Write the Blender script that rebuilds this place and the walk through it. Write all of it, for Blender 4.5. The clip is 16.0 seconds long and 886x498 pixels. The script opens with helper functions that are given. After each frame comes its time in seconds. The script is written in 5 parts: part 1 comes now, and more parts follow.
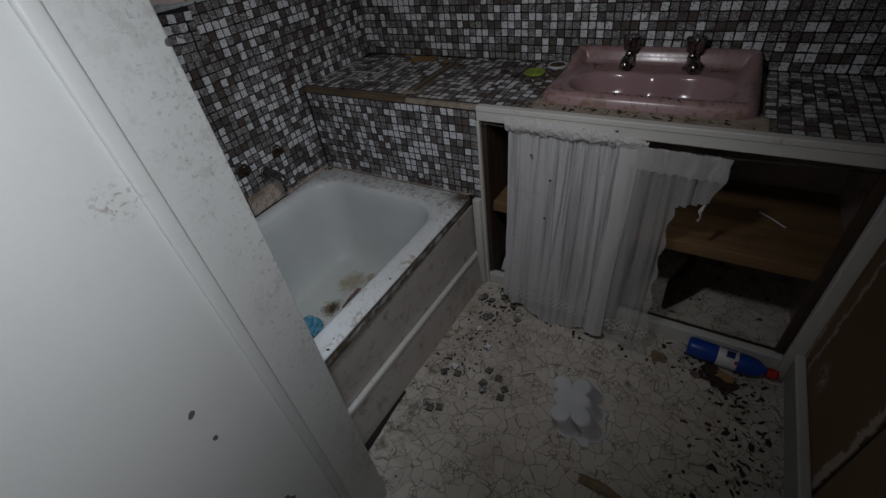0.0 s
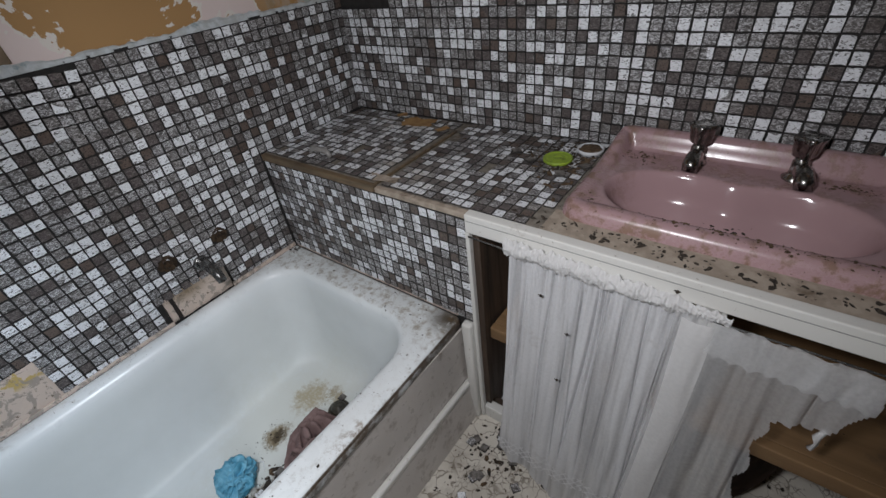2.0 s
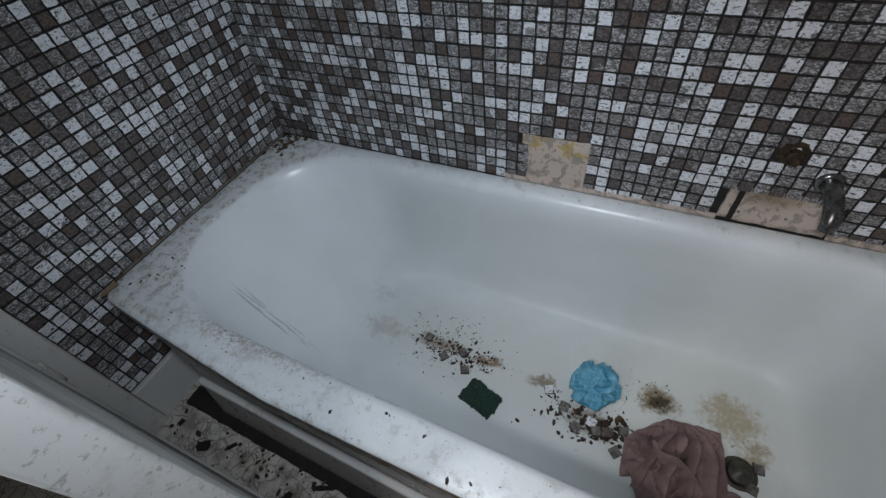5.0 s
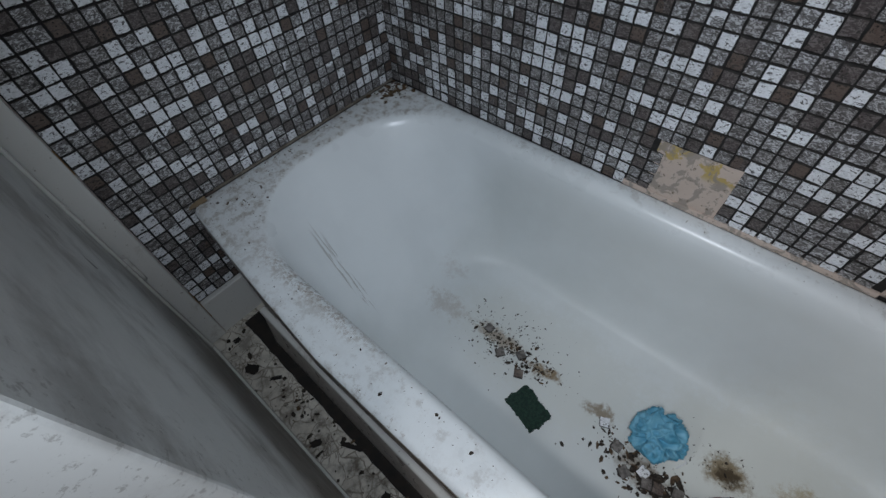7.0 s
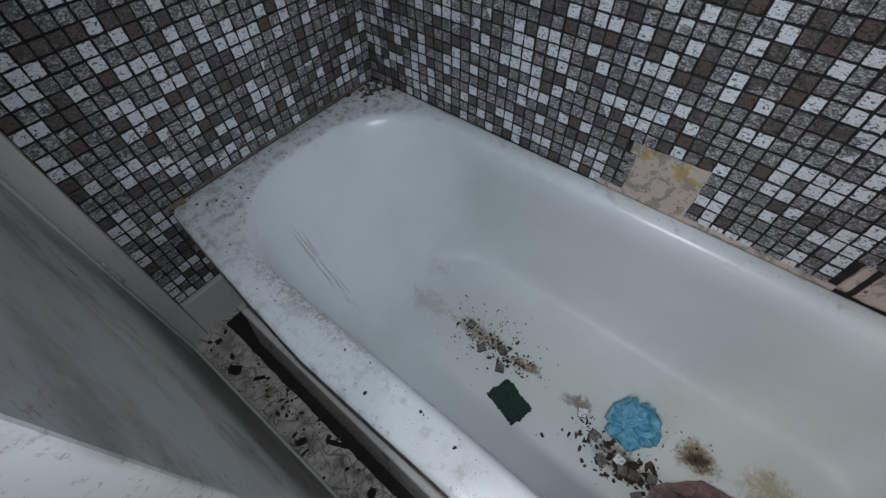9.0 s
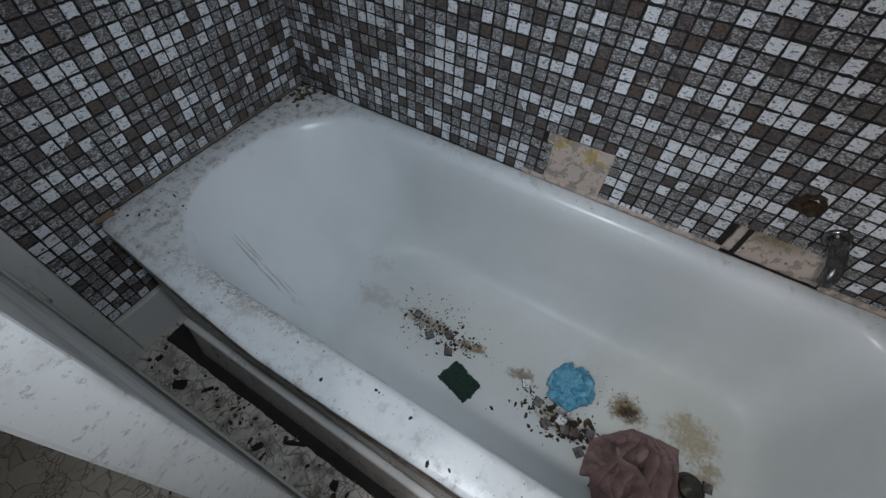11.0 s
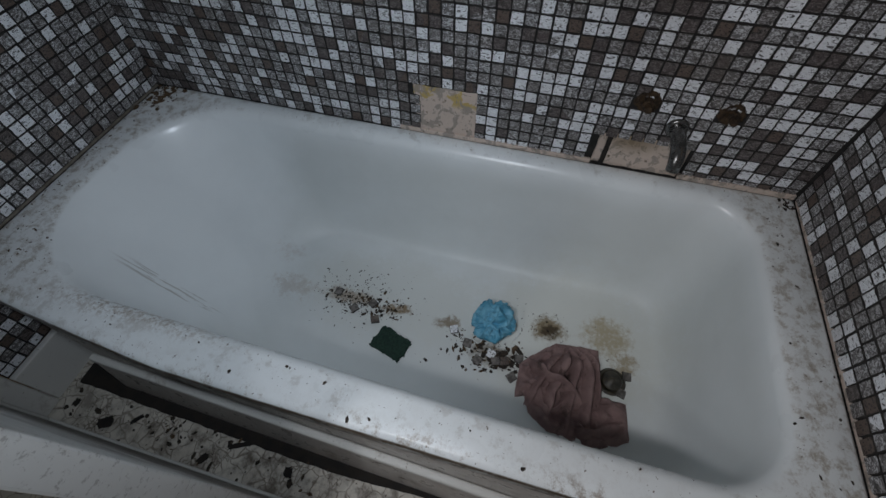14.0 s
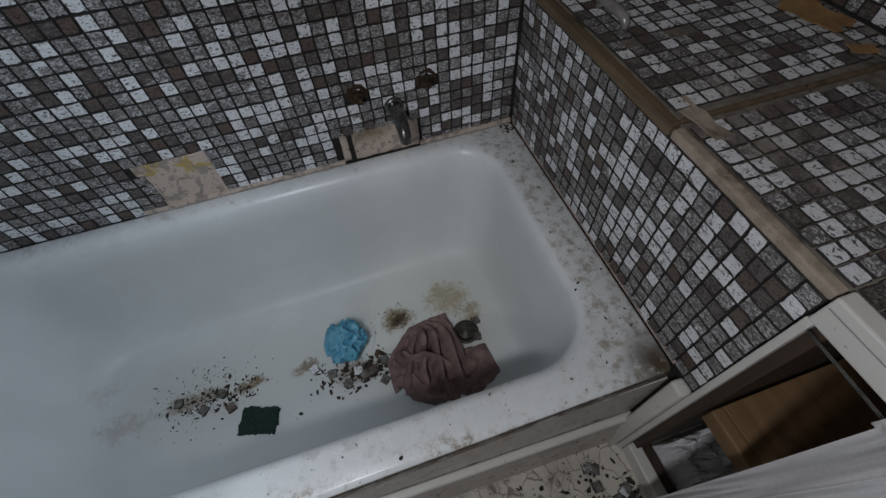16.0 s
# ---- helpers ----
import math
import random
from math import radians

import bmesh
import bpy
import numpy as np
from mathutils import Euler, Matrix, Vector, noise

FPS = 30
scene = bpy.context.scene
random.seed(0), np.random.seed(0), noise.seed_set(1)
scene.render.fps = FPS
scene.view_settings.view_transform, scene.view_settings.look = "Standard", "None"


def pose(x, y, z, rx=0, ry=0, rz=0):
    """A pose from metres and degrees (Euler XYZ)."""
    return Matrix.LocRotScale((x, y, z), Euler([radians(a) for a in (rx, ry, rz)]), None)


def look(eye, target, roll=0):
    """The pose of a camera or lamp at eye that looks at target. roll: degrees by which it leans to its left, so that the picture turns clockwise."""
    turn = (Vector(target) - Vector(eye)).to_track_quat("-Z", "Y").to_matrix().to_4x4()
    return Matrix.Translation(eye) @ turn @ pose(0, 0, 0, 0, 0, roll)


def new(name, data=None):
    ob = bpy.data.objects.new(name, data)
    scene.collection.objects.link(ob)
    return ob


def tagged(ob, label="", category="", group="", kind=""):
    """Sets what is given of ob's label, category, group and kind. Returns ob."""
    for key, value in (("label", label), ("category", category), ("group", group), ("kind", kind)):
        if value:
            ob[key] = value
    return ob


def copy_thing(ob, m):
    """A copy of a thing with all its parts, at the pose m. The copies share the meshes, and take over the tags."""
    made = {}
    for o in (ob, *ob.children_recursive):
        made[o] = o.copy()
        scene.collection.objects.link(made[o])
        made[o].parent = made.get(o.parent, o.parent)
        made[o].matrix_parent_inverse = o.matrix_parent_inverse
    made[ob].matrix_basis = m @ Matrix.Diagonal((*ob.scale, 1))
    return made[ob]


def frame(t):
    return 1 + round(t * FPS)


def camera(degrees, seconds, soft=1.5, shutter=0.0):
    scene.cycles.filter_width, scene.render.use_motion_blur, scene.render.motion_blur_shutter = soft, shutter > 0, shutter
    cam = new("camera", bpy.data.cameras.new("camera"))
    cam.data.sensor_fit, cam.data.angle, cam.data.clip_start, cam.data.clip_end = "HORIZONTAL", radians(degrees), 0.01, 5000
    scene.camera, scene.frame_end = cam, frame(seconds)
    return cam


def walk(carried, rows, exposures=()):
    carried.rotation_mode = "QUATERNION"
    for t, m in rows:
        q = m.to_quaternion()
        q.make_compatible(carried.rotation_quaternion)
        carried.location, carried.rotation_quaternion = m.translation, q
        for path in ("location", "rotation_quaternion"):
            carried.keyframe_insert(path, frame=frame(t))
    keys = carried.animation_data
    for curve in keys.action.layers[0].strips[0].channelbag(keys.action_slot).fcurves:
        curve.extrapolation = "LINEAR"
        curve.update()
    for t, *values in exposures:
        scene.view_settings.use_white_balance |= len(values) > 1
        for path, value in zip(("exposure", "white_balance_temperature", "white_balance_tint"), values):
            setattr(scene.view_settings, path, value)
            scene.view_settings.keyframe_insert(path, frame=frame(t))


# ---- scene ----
cam = camera(92.2, 16.0)
PATH = [
    (0, (1.429, 0.5, 1.31), (0.524, 1.76, 0.048), -8.5),
    (0.5, (1.431, 0.572, 1.321), (0.751, 1.933, 0.023), -5.3),
    (1, (1.359, 0.691, 1.351), (0.697, 2.156, 0.16), -4.7),
    (1.5, (1.307, 0.856, 1.31), (0.371, 2.164, 0.121), -8.3),
    (2, (1.266, 1.041, 1.293), (0.22, 2.263, 0.103), -7.7),
    (2.5, (1.214, 1.096, 1.291), (0.039, 2.174, 0.084), -8.7),
    (3, (1.169, 1.113, 1.266), (-0.052, 2.014, -0.037), -4.4),
    (3.5, (1.103, 1.078, 1.253), (-0.178, 1.789, -0.108), -3.9),
    (4, (1.008, 1.035, 1.228), (-0.371, 1.384, -0.178), -6.0),
    (4.5, (0.882, 1.074, 1.205), (-0.448, 0.758, -0.255), -8.0),
    (5, (0.854, 1.028, 1.149), (-0.303, 0.343, -0.332), -8.4),
    (7.5, (0.796, 0.926, 1.125), (-0.079, 0.086, -0.466), -3.8),
    (8, (0.8, 0.923, 1.123), (-0.071, 0.097, -0.476), -3.3),
    (8.5, (0.801, 0.93, 1.133), (-0.087, 0.108, -0.459), -2.6),
    (8.7, (0.799, 0.927, 1.139), (-0.098, 0.118, -0.455), -2.4),
    (10.8, (0.848, 0.969, 1.181), (-0.247, 0.397, -0.392), 3.6),
    (11, (0.852, 0.968, 1.174), (-0.238, 0.401, -0.404), 3.7),
    (11.5, (0.864, 0.977, 1.158), (-0.191, 0.419, -0.447), 2.7),
    (12, (0.867, 1.019, 1.152), (-0.191, 0.539, -0.475), 0.1),
    (12.5, (0.864, 1.049, 1.149), (-0.216, 0.618, -0.478), -0.1),
    (13, (0.851, 1.065, 1.159), (-0.228, 0.652, -0.474), -0.7),
    (13.5, (0.847, 1.078, 1.162), (-0.242, 0.697, -0.471), -0.8),
    (14, (0.848, 1.101, 1.167), (-0.256, 0.783, -0.47), -0.5),
    (14.5, (0.857, 1.125, 1.165), (-0.269, 0.92, -0.476), -2.1),
    (15, (0.865, 1.162, 1.172), (-0.277, 1.127, -0.469), -3.3),
    (15.5, (0.864, 1.205, 1.182), (-0.263, 1.305, -0.467), -4.9),
    (16, (0.864, 1.249, 1.195), (-0.246, 1.541, -0.444), -4.4),
]
walk(cam, [(t, look(eye, target, roll)) for t, eye, target, roll in PATH],
     exposures=[(0.0, -2.28), (0.3, -2.0), (0.6, -1.25), (1.0, -0.78), (1.5, -0.64), (2.5, -0.88), (3.5, -1.05), (4.5, -1.1), (5.0, -1.16), (8.0, -1.2), (12.0, -1.4), (15.0, -1.64), (16.0, -1.66)])

# ---- light ----
world = bpy.data.worlds.new("night")
scene.world = world
world.use_nodes = True
world.node_tree.nodes["Background"].inputs["Color"].default_value = (0.55, 0.62, 0.75, 1)
world.node_tree.nodes["Background"].inputs["Strength"].default_value = 0.03

# three fixed spots, all lit at once, standing in for one carried light
def stand_in_spot(eye, target, watts, colour, cone):
    data = bpy.data.lights.new("stand_in_spot", "SPOT")
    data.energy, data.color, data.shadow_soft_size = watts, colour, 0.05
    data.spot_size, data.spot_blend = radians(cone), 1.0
    new("stand_in_spot", data).matrix_world = look(eye, target)


stand_in_spot((1.11, 0.92, 1.45), (0.62, 1.80, 0.64), 60.0, (0.985, 0.985, 1.03), 130)
# added only to brighten the room side of the door at the start
stand_in_spot((1.42, 0.48, 1.40), (0.90, 0.46, 1.10), 48.0, (0.95, 0.99, 1.05), 112)
stand_in_spot((0.83, 1.00, 1.40), (0.14, 0.42, 0.34), 50.0, (0.885, 0.99, 1.125), 96)


# ---- mesh helpers ----
def part(name, bm, material, parent=None, label="", smooth=False):
    """Links a bmesh as one mesh object, under a parent if there is one."""
    me = bpy.data.meshes.new(name)
    bm.to_mesh(me)
    bm.free()
    me.materials.append(material)
    if smooth:
        me.polygons.foreach_set("use_smooth", [True] * len(me.polygons))
    ob = new(name, me)
    ob.parent = parent
    if label:
        ob["label"] = label
    return ob


def thing(name, loc, label, category, group="", rz=0.0, rx=0.0, ry=0.0):
    ob = new(name)
    ob.empty_display_size = 0.05
    ob.matrix_world = pose(*loc, rx, ry, rz)
    return tagged(ob, label, category, group)


def box(x0, x1, y0, y1, z0, z1, bevel=0.0, bm=None, seg=2):
    own = bmesh.new()
    bmesh.ops.create_cube(own, size=1.0)
    for v in own.verts:
        v.co = Vector((x0 + (v.co.x + .5) * (x1 - x0), y0 + (v.co.y + .5) * (y1 - y0), z0 + (v.co.z + .5) * (z1 - z0)))
    if bevel:
        bmesh.ops.bevel(own, geom=own.edges[:], offset=bevel, segments=seg, affect="EDGES", profile=0.5)
    if bm is None:
        return own
    me = bpy.data.meshes.new("tmp")
    own.to_mesh(me)
    own.free()
    bm.from_mesh(me)
    bpy.data.meshes.remove(me)
    return bm


def loft(rings, close_start=False, close_end=False, cyclic=True, bm=None):
    """Skins rings of equal length."""
    bm = bm or bmesh.new()
    vs = [[bm.verts.new(p) for p in r] for r in rings]
    n = len(rings[0])
    for a, b in zip(vs, vs[1:]):
        for i in range(n if cyclic else n - 1):
            j = (i + 1) % n
            bm.faces.new((a[i], a[j], b[j], b[i]))
    if close_start:
        bm.faces.new(vs[0][::-1])
    if close_end:
        bm.faces.new(vs[-1])
    return bm


def lathe(profile, n=24, lobes=0, depth=0.0, bm=None):
    rings = []
    for r, z in profile:
        rings.append([(r * (1 + depth * math.cos(lobes * a)) * math.cos(a), r * (1 + depth * math.cos(lobes * a)) * math.sin(a), z)
                      for a in (2 * math.pi * i / n for i in range(n))])
    bm = loft(rings, True, True, bm=bm)
    bmesh.ops.recalc_face_normals(bm, faces=bm.faces[:])
    return bm


def tube(points, radii, n=14, bm=None):
    rings = []
    pts = [Vector(p) for p in points]
    for i, p in enumerate(pts):
        d = (pts[min(i + 1, len(pts) - 1)] - pts[max(i - 1, 0)]).normalized()
        side = d.cross(Vector((0.31, 0.2, 0.93)))
        if side.length < 0.05:
            side = d.cross(Vector((1, 0, 0)))
        side.normalize()
        up = side.cross(d)
        r = radii[i] if hasattr(radii, "__len__") else radii
        rings.append([p + side * (r * math.cos(a)) + up * (r * math.sin(a)) for a in (2 * math.pi * k / n for k in range(n))])
    bm = loft(rings, True, True, bm=bm)
    bmesh.ops.recalc_face_normals(bm, faces=bm.faces[:])
    return bm


def rrect(x0, x1, y0, y1, z, r, arc=10, side=10):
    """A closed loop round a rectangle with four corner radii (x0y0, x1y0, x1y1, x0y1)."""
    r = [r] * 4 if not hasattr(r, "__len__") else r
    corners = [(x0 + r[0], y0 + r[0], 180, r[0]), (x1 - r[1], y0 + r[1], 270, r[1]), (x1 - r[2], y1 - r[2], 0, r[2]), (x0 + r[3], y1 - r[3], 90, r[3])]
    arcs = []
    for cx, cy, a0, rad in corners:
        arcs.append([Vector((cx + rad * math.cos(radians(a0 + 90 * i / arc)), cy + rad * math.sin(radians(a0 + 90 * i / arc)), z)) for i in range(arc + 1)])
    out = []
    for k in range(4):
        out += arcs[k]
        a, b = arcs[k][-1], arcs[(k + 1) % 4][0]
        out += [a.lerp(b, i / side) for i in range(1, side)]
    return out


def sm(a, b, x):
    t = min(1.0, max(0.0, (x - a) / (b - a)))
    return t * t * (3 - 2 * t)


# ---- materials ----
class Nodes:
    """Short hand for a node tree that ends in one Principled shader."""

    def __init__(self, name):
        self.m = bpy.data.materials.new(name)
        self.m.use_nodes = True
        self.t = self.m.node_tree
        self.b = self.t.nodes["Principled BSDF"]
        self.out = self.t.nodes["Material Output"]

    def n(self, kind, **inputs):
        node = self.t.nodes.new(kind)
        for k, v in inputs.items():
            self.put(node.inputs[k.replace("_", " ")], v)
        return node

    def put(self, socket, v):
        if isinstance(v, bpy.types.NodeSocket):
            self.t.links.new(v, socket)
        elif isinstance(v, (tuple, list)) and len(v) == 3 and socket.type == "RGBA":
            socket.default_value = (*v, 1)
        else:
            socket.default_value = v

    def pos(self):
        return self.n("ShaderNodeNewGeometry").outputs["Position"]

    def math(self, op, a, b=0.0, clamp=False):
        node = self.t.nodes.new("ShaderNodeMath")
        node.operation, node.use_clamp = op, clamp
        self.put(node.inputs[0], a)
        self.put(node.inputs[1], b)
        return node.outputs[0]

    def noise(self, scale, detail=4.0, rough=0.55, vec=None, distort=0.0, w=None):
        node = self.n("ShaderNodeTexNoise", Scale=scale, Detail=detail, Roughness=rough, Distortion=distort)
        self.put(node.inputs["Vector"], vec or self.pos())
        return node.outputs["Fac"]

    def voronoi(self, scale, feature="F1", vec=None, out="Distance"):
        node = self.t.nodes.new("ShaderNodeTexVoronoi")
        node.feature = feature
        node.inputs["Scale"].default_value = scale
        self.put(node.inputs["Vector"], vec or self.pos())
        return node.outputs[out]

    def step(self, x, a, b, lo=0.0, hi=1.0):
        node = self.t.nodes.new("ShaderNodeMapRange")
        node.interpolation_type = "SMOOTHSTEP"
        self.put(node.inputs["Value"], x)
        node.inputs["From Min"].default_value, node.inputs["From Max"].default_value = a, b
        node.inputs["To Min"].default_value, node.inputs["To Max"].default_value = lo, hi
        return node.outputs["Result"]

    def mix(self, f, a, b):
        node = self.t.nodes.new("ShaderNodeMix")
        node.data_type = "RGBA"
        self.put(node.inputs[0], f)
        self.put(node.inputs[6], a)
        self.put(node.inputs[7], b)
        return node.outputs[2]

    def near(self, centre, radius, squash=(1, 1, 1), warp=0.0):
        """1 at a centre, 0 from the radius on; warp frays the outline by so many metres."""
        d = self.n("ShaderNodeVectorMath")
        d.operation = "SUBTRACT"
        where = self.pos()
        if warp:
            fray = self.n("ShaderNodeTexNoise", Scale=16.0, Detail=7.0, Roughness=0.68)
            self.put(fray.inputs["Vector"], where)
            add = self.n("ShaderNodeVectorMath")
            add.operation = "MULTIPLY_ADD"
            self.put(add.inputs[0], fray.outputs["Color"])
            add.inputs[1].default_value = (2 * warp, 2 * warp, 0)
            self.put(add.inputs[2], where)
            where = add.outputs[0]
            centre = (centre[0] + warp, centre[1] + warp, centre[2])
        self.put(d.inputs[0], where)
        d.inputs[1].default_value = centre
        s = self.n("ShaderNodeVectorMath")
        s.operation = "MULTIPLY"
        self.put(s.inputs[0], d.outputs[0])
        s.inputs[1].default_value = squash
        q = self.n("ShaderNodeVectorMath")
        q.operation = "LENGTH"
        self.put(q.inputs[0], s.outputs[0])
        return self.step(q.outputs["Value"], 0.0, radius, 1.0, 0.0)

    def axis(self, i):
        s = self.n("ShaderNodeSeparateXYZ")
        self.put(s.inputs[0], self.pos())
        return s.outputs[i]

    def bump(self, height, strength=0.3, distance=0.002):
        node = self.n("ShaderNodeBump", Strength=strength, Distance=distance)
        self.put(node.inputs["Height"], height)
        self.put(self.b.inputs["Normal"], node.outputs[0])

    def end(self, colour, rough=0.5, metal=0.0, spec=0.5):
        self.put(self.b.inputs["Base Color"], colour)
        self.put(self.b.inputs["Roughness"], rough)
        self.put(self.b.inputs["Metallic"], metal)
        self.b.inputs["Specular IOR Level"].default_value = spec
        return self.m


def simple(name, a, b, scale=20.0, rough=0.5, metal=0.0, bump=0.2, lo=0.35, hi=0.65, depth=0.001, spec=0.5, dirt=None, dirt_scale=9.0, dirt_at=0.55):
    """Two tones in noise, with a stain layer."""
    k = Nodes(name)
    f = k.noise(scale, 6)
    c = k.mix(k.step(f, lo, hi), a, b)
    if dirt:
        big = k.noise(dirt_scale, 8, 0.68)
        c = k.mix(k.step(big, dirt_at, dirt_at + 0.14), c, dirt)
        fine = k.noise(dirt_scale * 14, 5, 0.7)
        c = k.mix(k.step(fine, 0.63, 0.70, 0.0, 0.7), c, dirt)
    k.bump(k.noise(scale * 6, 4), bump, depth)
    return k.end(c, k.step(f, 0.2, 0.8, rough - 0.08, rough + 0.08), metal, spec)


def tile_material(name, film, dust, white=0.30):
    """Glazed mosaic, each piece white, mottled grey, dark grey or brown."""
    k = Nodes(name)
    rnd = k.math("FRACT", k.math("ADD", k.n("ShaderNodeObjectInfo").outputs["Random"], k.n("ShaderNodeNewGeometry").outputs["Random Per Island"]))
    cluster = k.math("MULTIPLY", k.math("SUBTRACT", k.noise(5.0, 3), 0.5), 0.28)
    pick = k.math("ADD", rnd, cluster)

    def ramp(stops):
        node = k.t.nodes.new("ShaderNodeValToRGB")
        node.color_ramp.interpolation = "CONSTANT"
        e = node.color_ramp.elements
        while len(e) < len(stops):
            e.new(1.0)
        for i, (p, c) in enumerate(stops):
            e[i].position, e[i].color = p, (*c, 1)
        k.put(node.inputs[0], pick)
        return node.outputs[0]

    base = ramp([(0.0, (.80, .82, .85)), (white, (.135, .128, .128)), (0.62, (.115, .107, .104)), (0.80, (.074, .061, .058)), (0.945, (.105, .077, .064))])
    alt = ramp([(0.0, (.66, .675, .70)), (white, (.56, .565, .575)), (0.62, (.43, .42, .42)), (0.80, (.17, .15, .146)), (0.945, (.13, .10, .085))])
    warp = k.n("ShaderNodeMapping")
    k.put(warp.inputs["Vector"], k.pos())
    warp.inputs["Scale"].default_value = (1.0, 1.0, 2.0)
    k.put(warp.inputs["Location"], k.n("ShaderNodeCombineXYZ", X=k.math("MULTIPLY", rnd, 7.0), Y=k.math("MULTIPLY", rnd, 3.0)).outputs[0])
    grain = k.noise(110.0, 4.0, 0.68, warp.outputs[0], 1.6)
    c = k.mix(k.step(grain, 0.50, 0.56), base, alt)
    pits = k.step(k.noise(120.0, 3.0, 0.6, warp.outputs[0], 0.9), 0.575, 0.61)
    c = k.mix(k.math("MULTIPLY", pits, 0.9), c, (.035, .032, .03))
    dots = k.math("MULTIPLY", k.step(k.voronoi(190.0), 0.30, 0.22), k.step(pick, 0.90, 0.91))
    c = k.mix(dots, c, (.015, .012, .01))
    c = k.mix(k.math("MULTIPLY", k.step(k.noise(6.0, 8, 0.7), 0.50, 0.72), film), c, dust)
    k.bump(grain, 0.25, 0.001)
    return k.end(c, k.step(grain, 0.3, 0.7, 0.26, 0.48))


M_TILE = tile_material("mosaic_glaze", 0.28, (.10, .085, .065))
M_TILE_DUSTY = tile_material("mosaic_glaze_dusty", 0.6, (.46, .43, .385), 0.45)
M_GROUT = simple("grout", (.011, .0105, .010), (.026, .024, .023), 60, 0.9, bump=0.5)
M_TILESIDE = simple("tile_side", (.022, .02, .019), (.05, .046, .042), 60, 0.9)
M_GROUT_PALE = simple("bare_adhesive", (.29, .24, .19), (.40, .34, .275), 40, 0.9, bump=0.5, dirt=(.12, .085, .055))
M_GROUT_COUNTER = simple("grout_counter", (.14, .122, .10), (.23, .205, .17), 50, 0.9, bump=0.5, dirt=(.03, .024, .018))


def floor_material():
    k = Nodes("vinyl_stones")
    wob = k.n("ShaderNodeTexNoise", Scale=14.0, Detail=3.0)
    k.put(wob.inputs["Vector"], k.pos())
    v = k.n("ShaderNodeVectorMath")
    v.operation = "MULTIPLY_ADD"
    k.put(v.inputs[0], wob.outputs["Color"])
    v.inputs[1].default_value = (.055, .055, 0)
    k.put(v.inputs[2], k.pos())
    vec = v.outputs[0]
    big = k.voronoi(23.0, "DISTANCE_TO_EDGE", vec)
    small = k.voronoi(58.0, "DISTANCE_TO_EDGE", vec)
    where = k.step(k.noise(11.0, 3), 0.53, 0.58)
    line = k.step(big, 0.006, 0.042, 1.0, 0.0)
    line2 = k.math("MULTIPLY", k.step(small, 0.02, 0.10, 1.0, 0.0), where)
    lines = k.math("MAXIMUM", line, line2)
    cell = k.n("ShaderNodeSeparateColor")
    k.put(cell.inputs[0], k.voronoi(23.0, "F1", vec, "Color"))
    stone = k.mix(cell.outputs[0], (.65, .615, .545), (.54, .50, .435))
    stone = k.mix(k.step(k.noise(60, 5), 0.4, 0.7, 0, 0.5), stone, (.66, .63, .56))
    c = k.mix(k.math("MULTIPLY", lines, k.step(k.noise(35, 3), 0.3, 0.6, 0.32, 0.92)), stone, (.19, .16, .125))
    dirt = k.step(k.noise(3.2, 9, 0.66), 0.50, 0.76, 0.0, 0.6)
    c = k.mix(dirt, c, (.19, .155, .115))
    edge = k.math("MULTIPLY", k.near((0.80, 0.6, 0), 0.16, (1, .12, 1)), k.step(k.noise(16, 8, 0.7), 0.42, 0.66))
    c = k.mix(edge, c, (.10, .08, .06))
    spots = k.step(k.noise(130, 4, 0.7), 0.69, 0.73)
    c = k.mix(spots, c, (.05, .04, .03))
    k.bump(k.math("SUBTRACT", 1.0, lines), 0.25, 0.0012)
    return k.end(c, k.step(k.noise(25, 4), 0.3, 0.7, 0.42, 0.62))


M_FLOOR = floor_material()


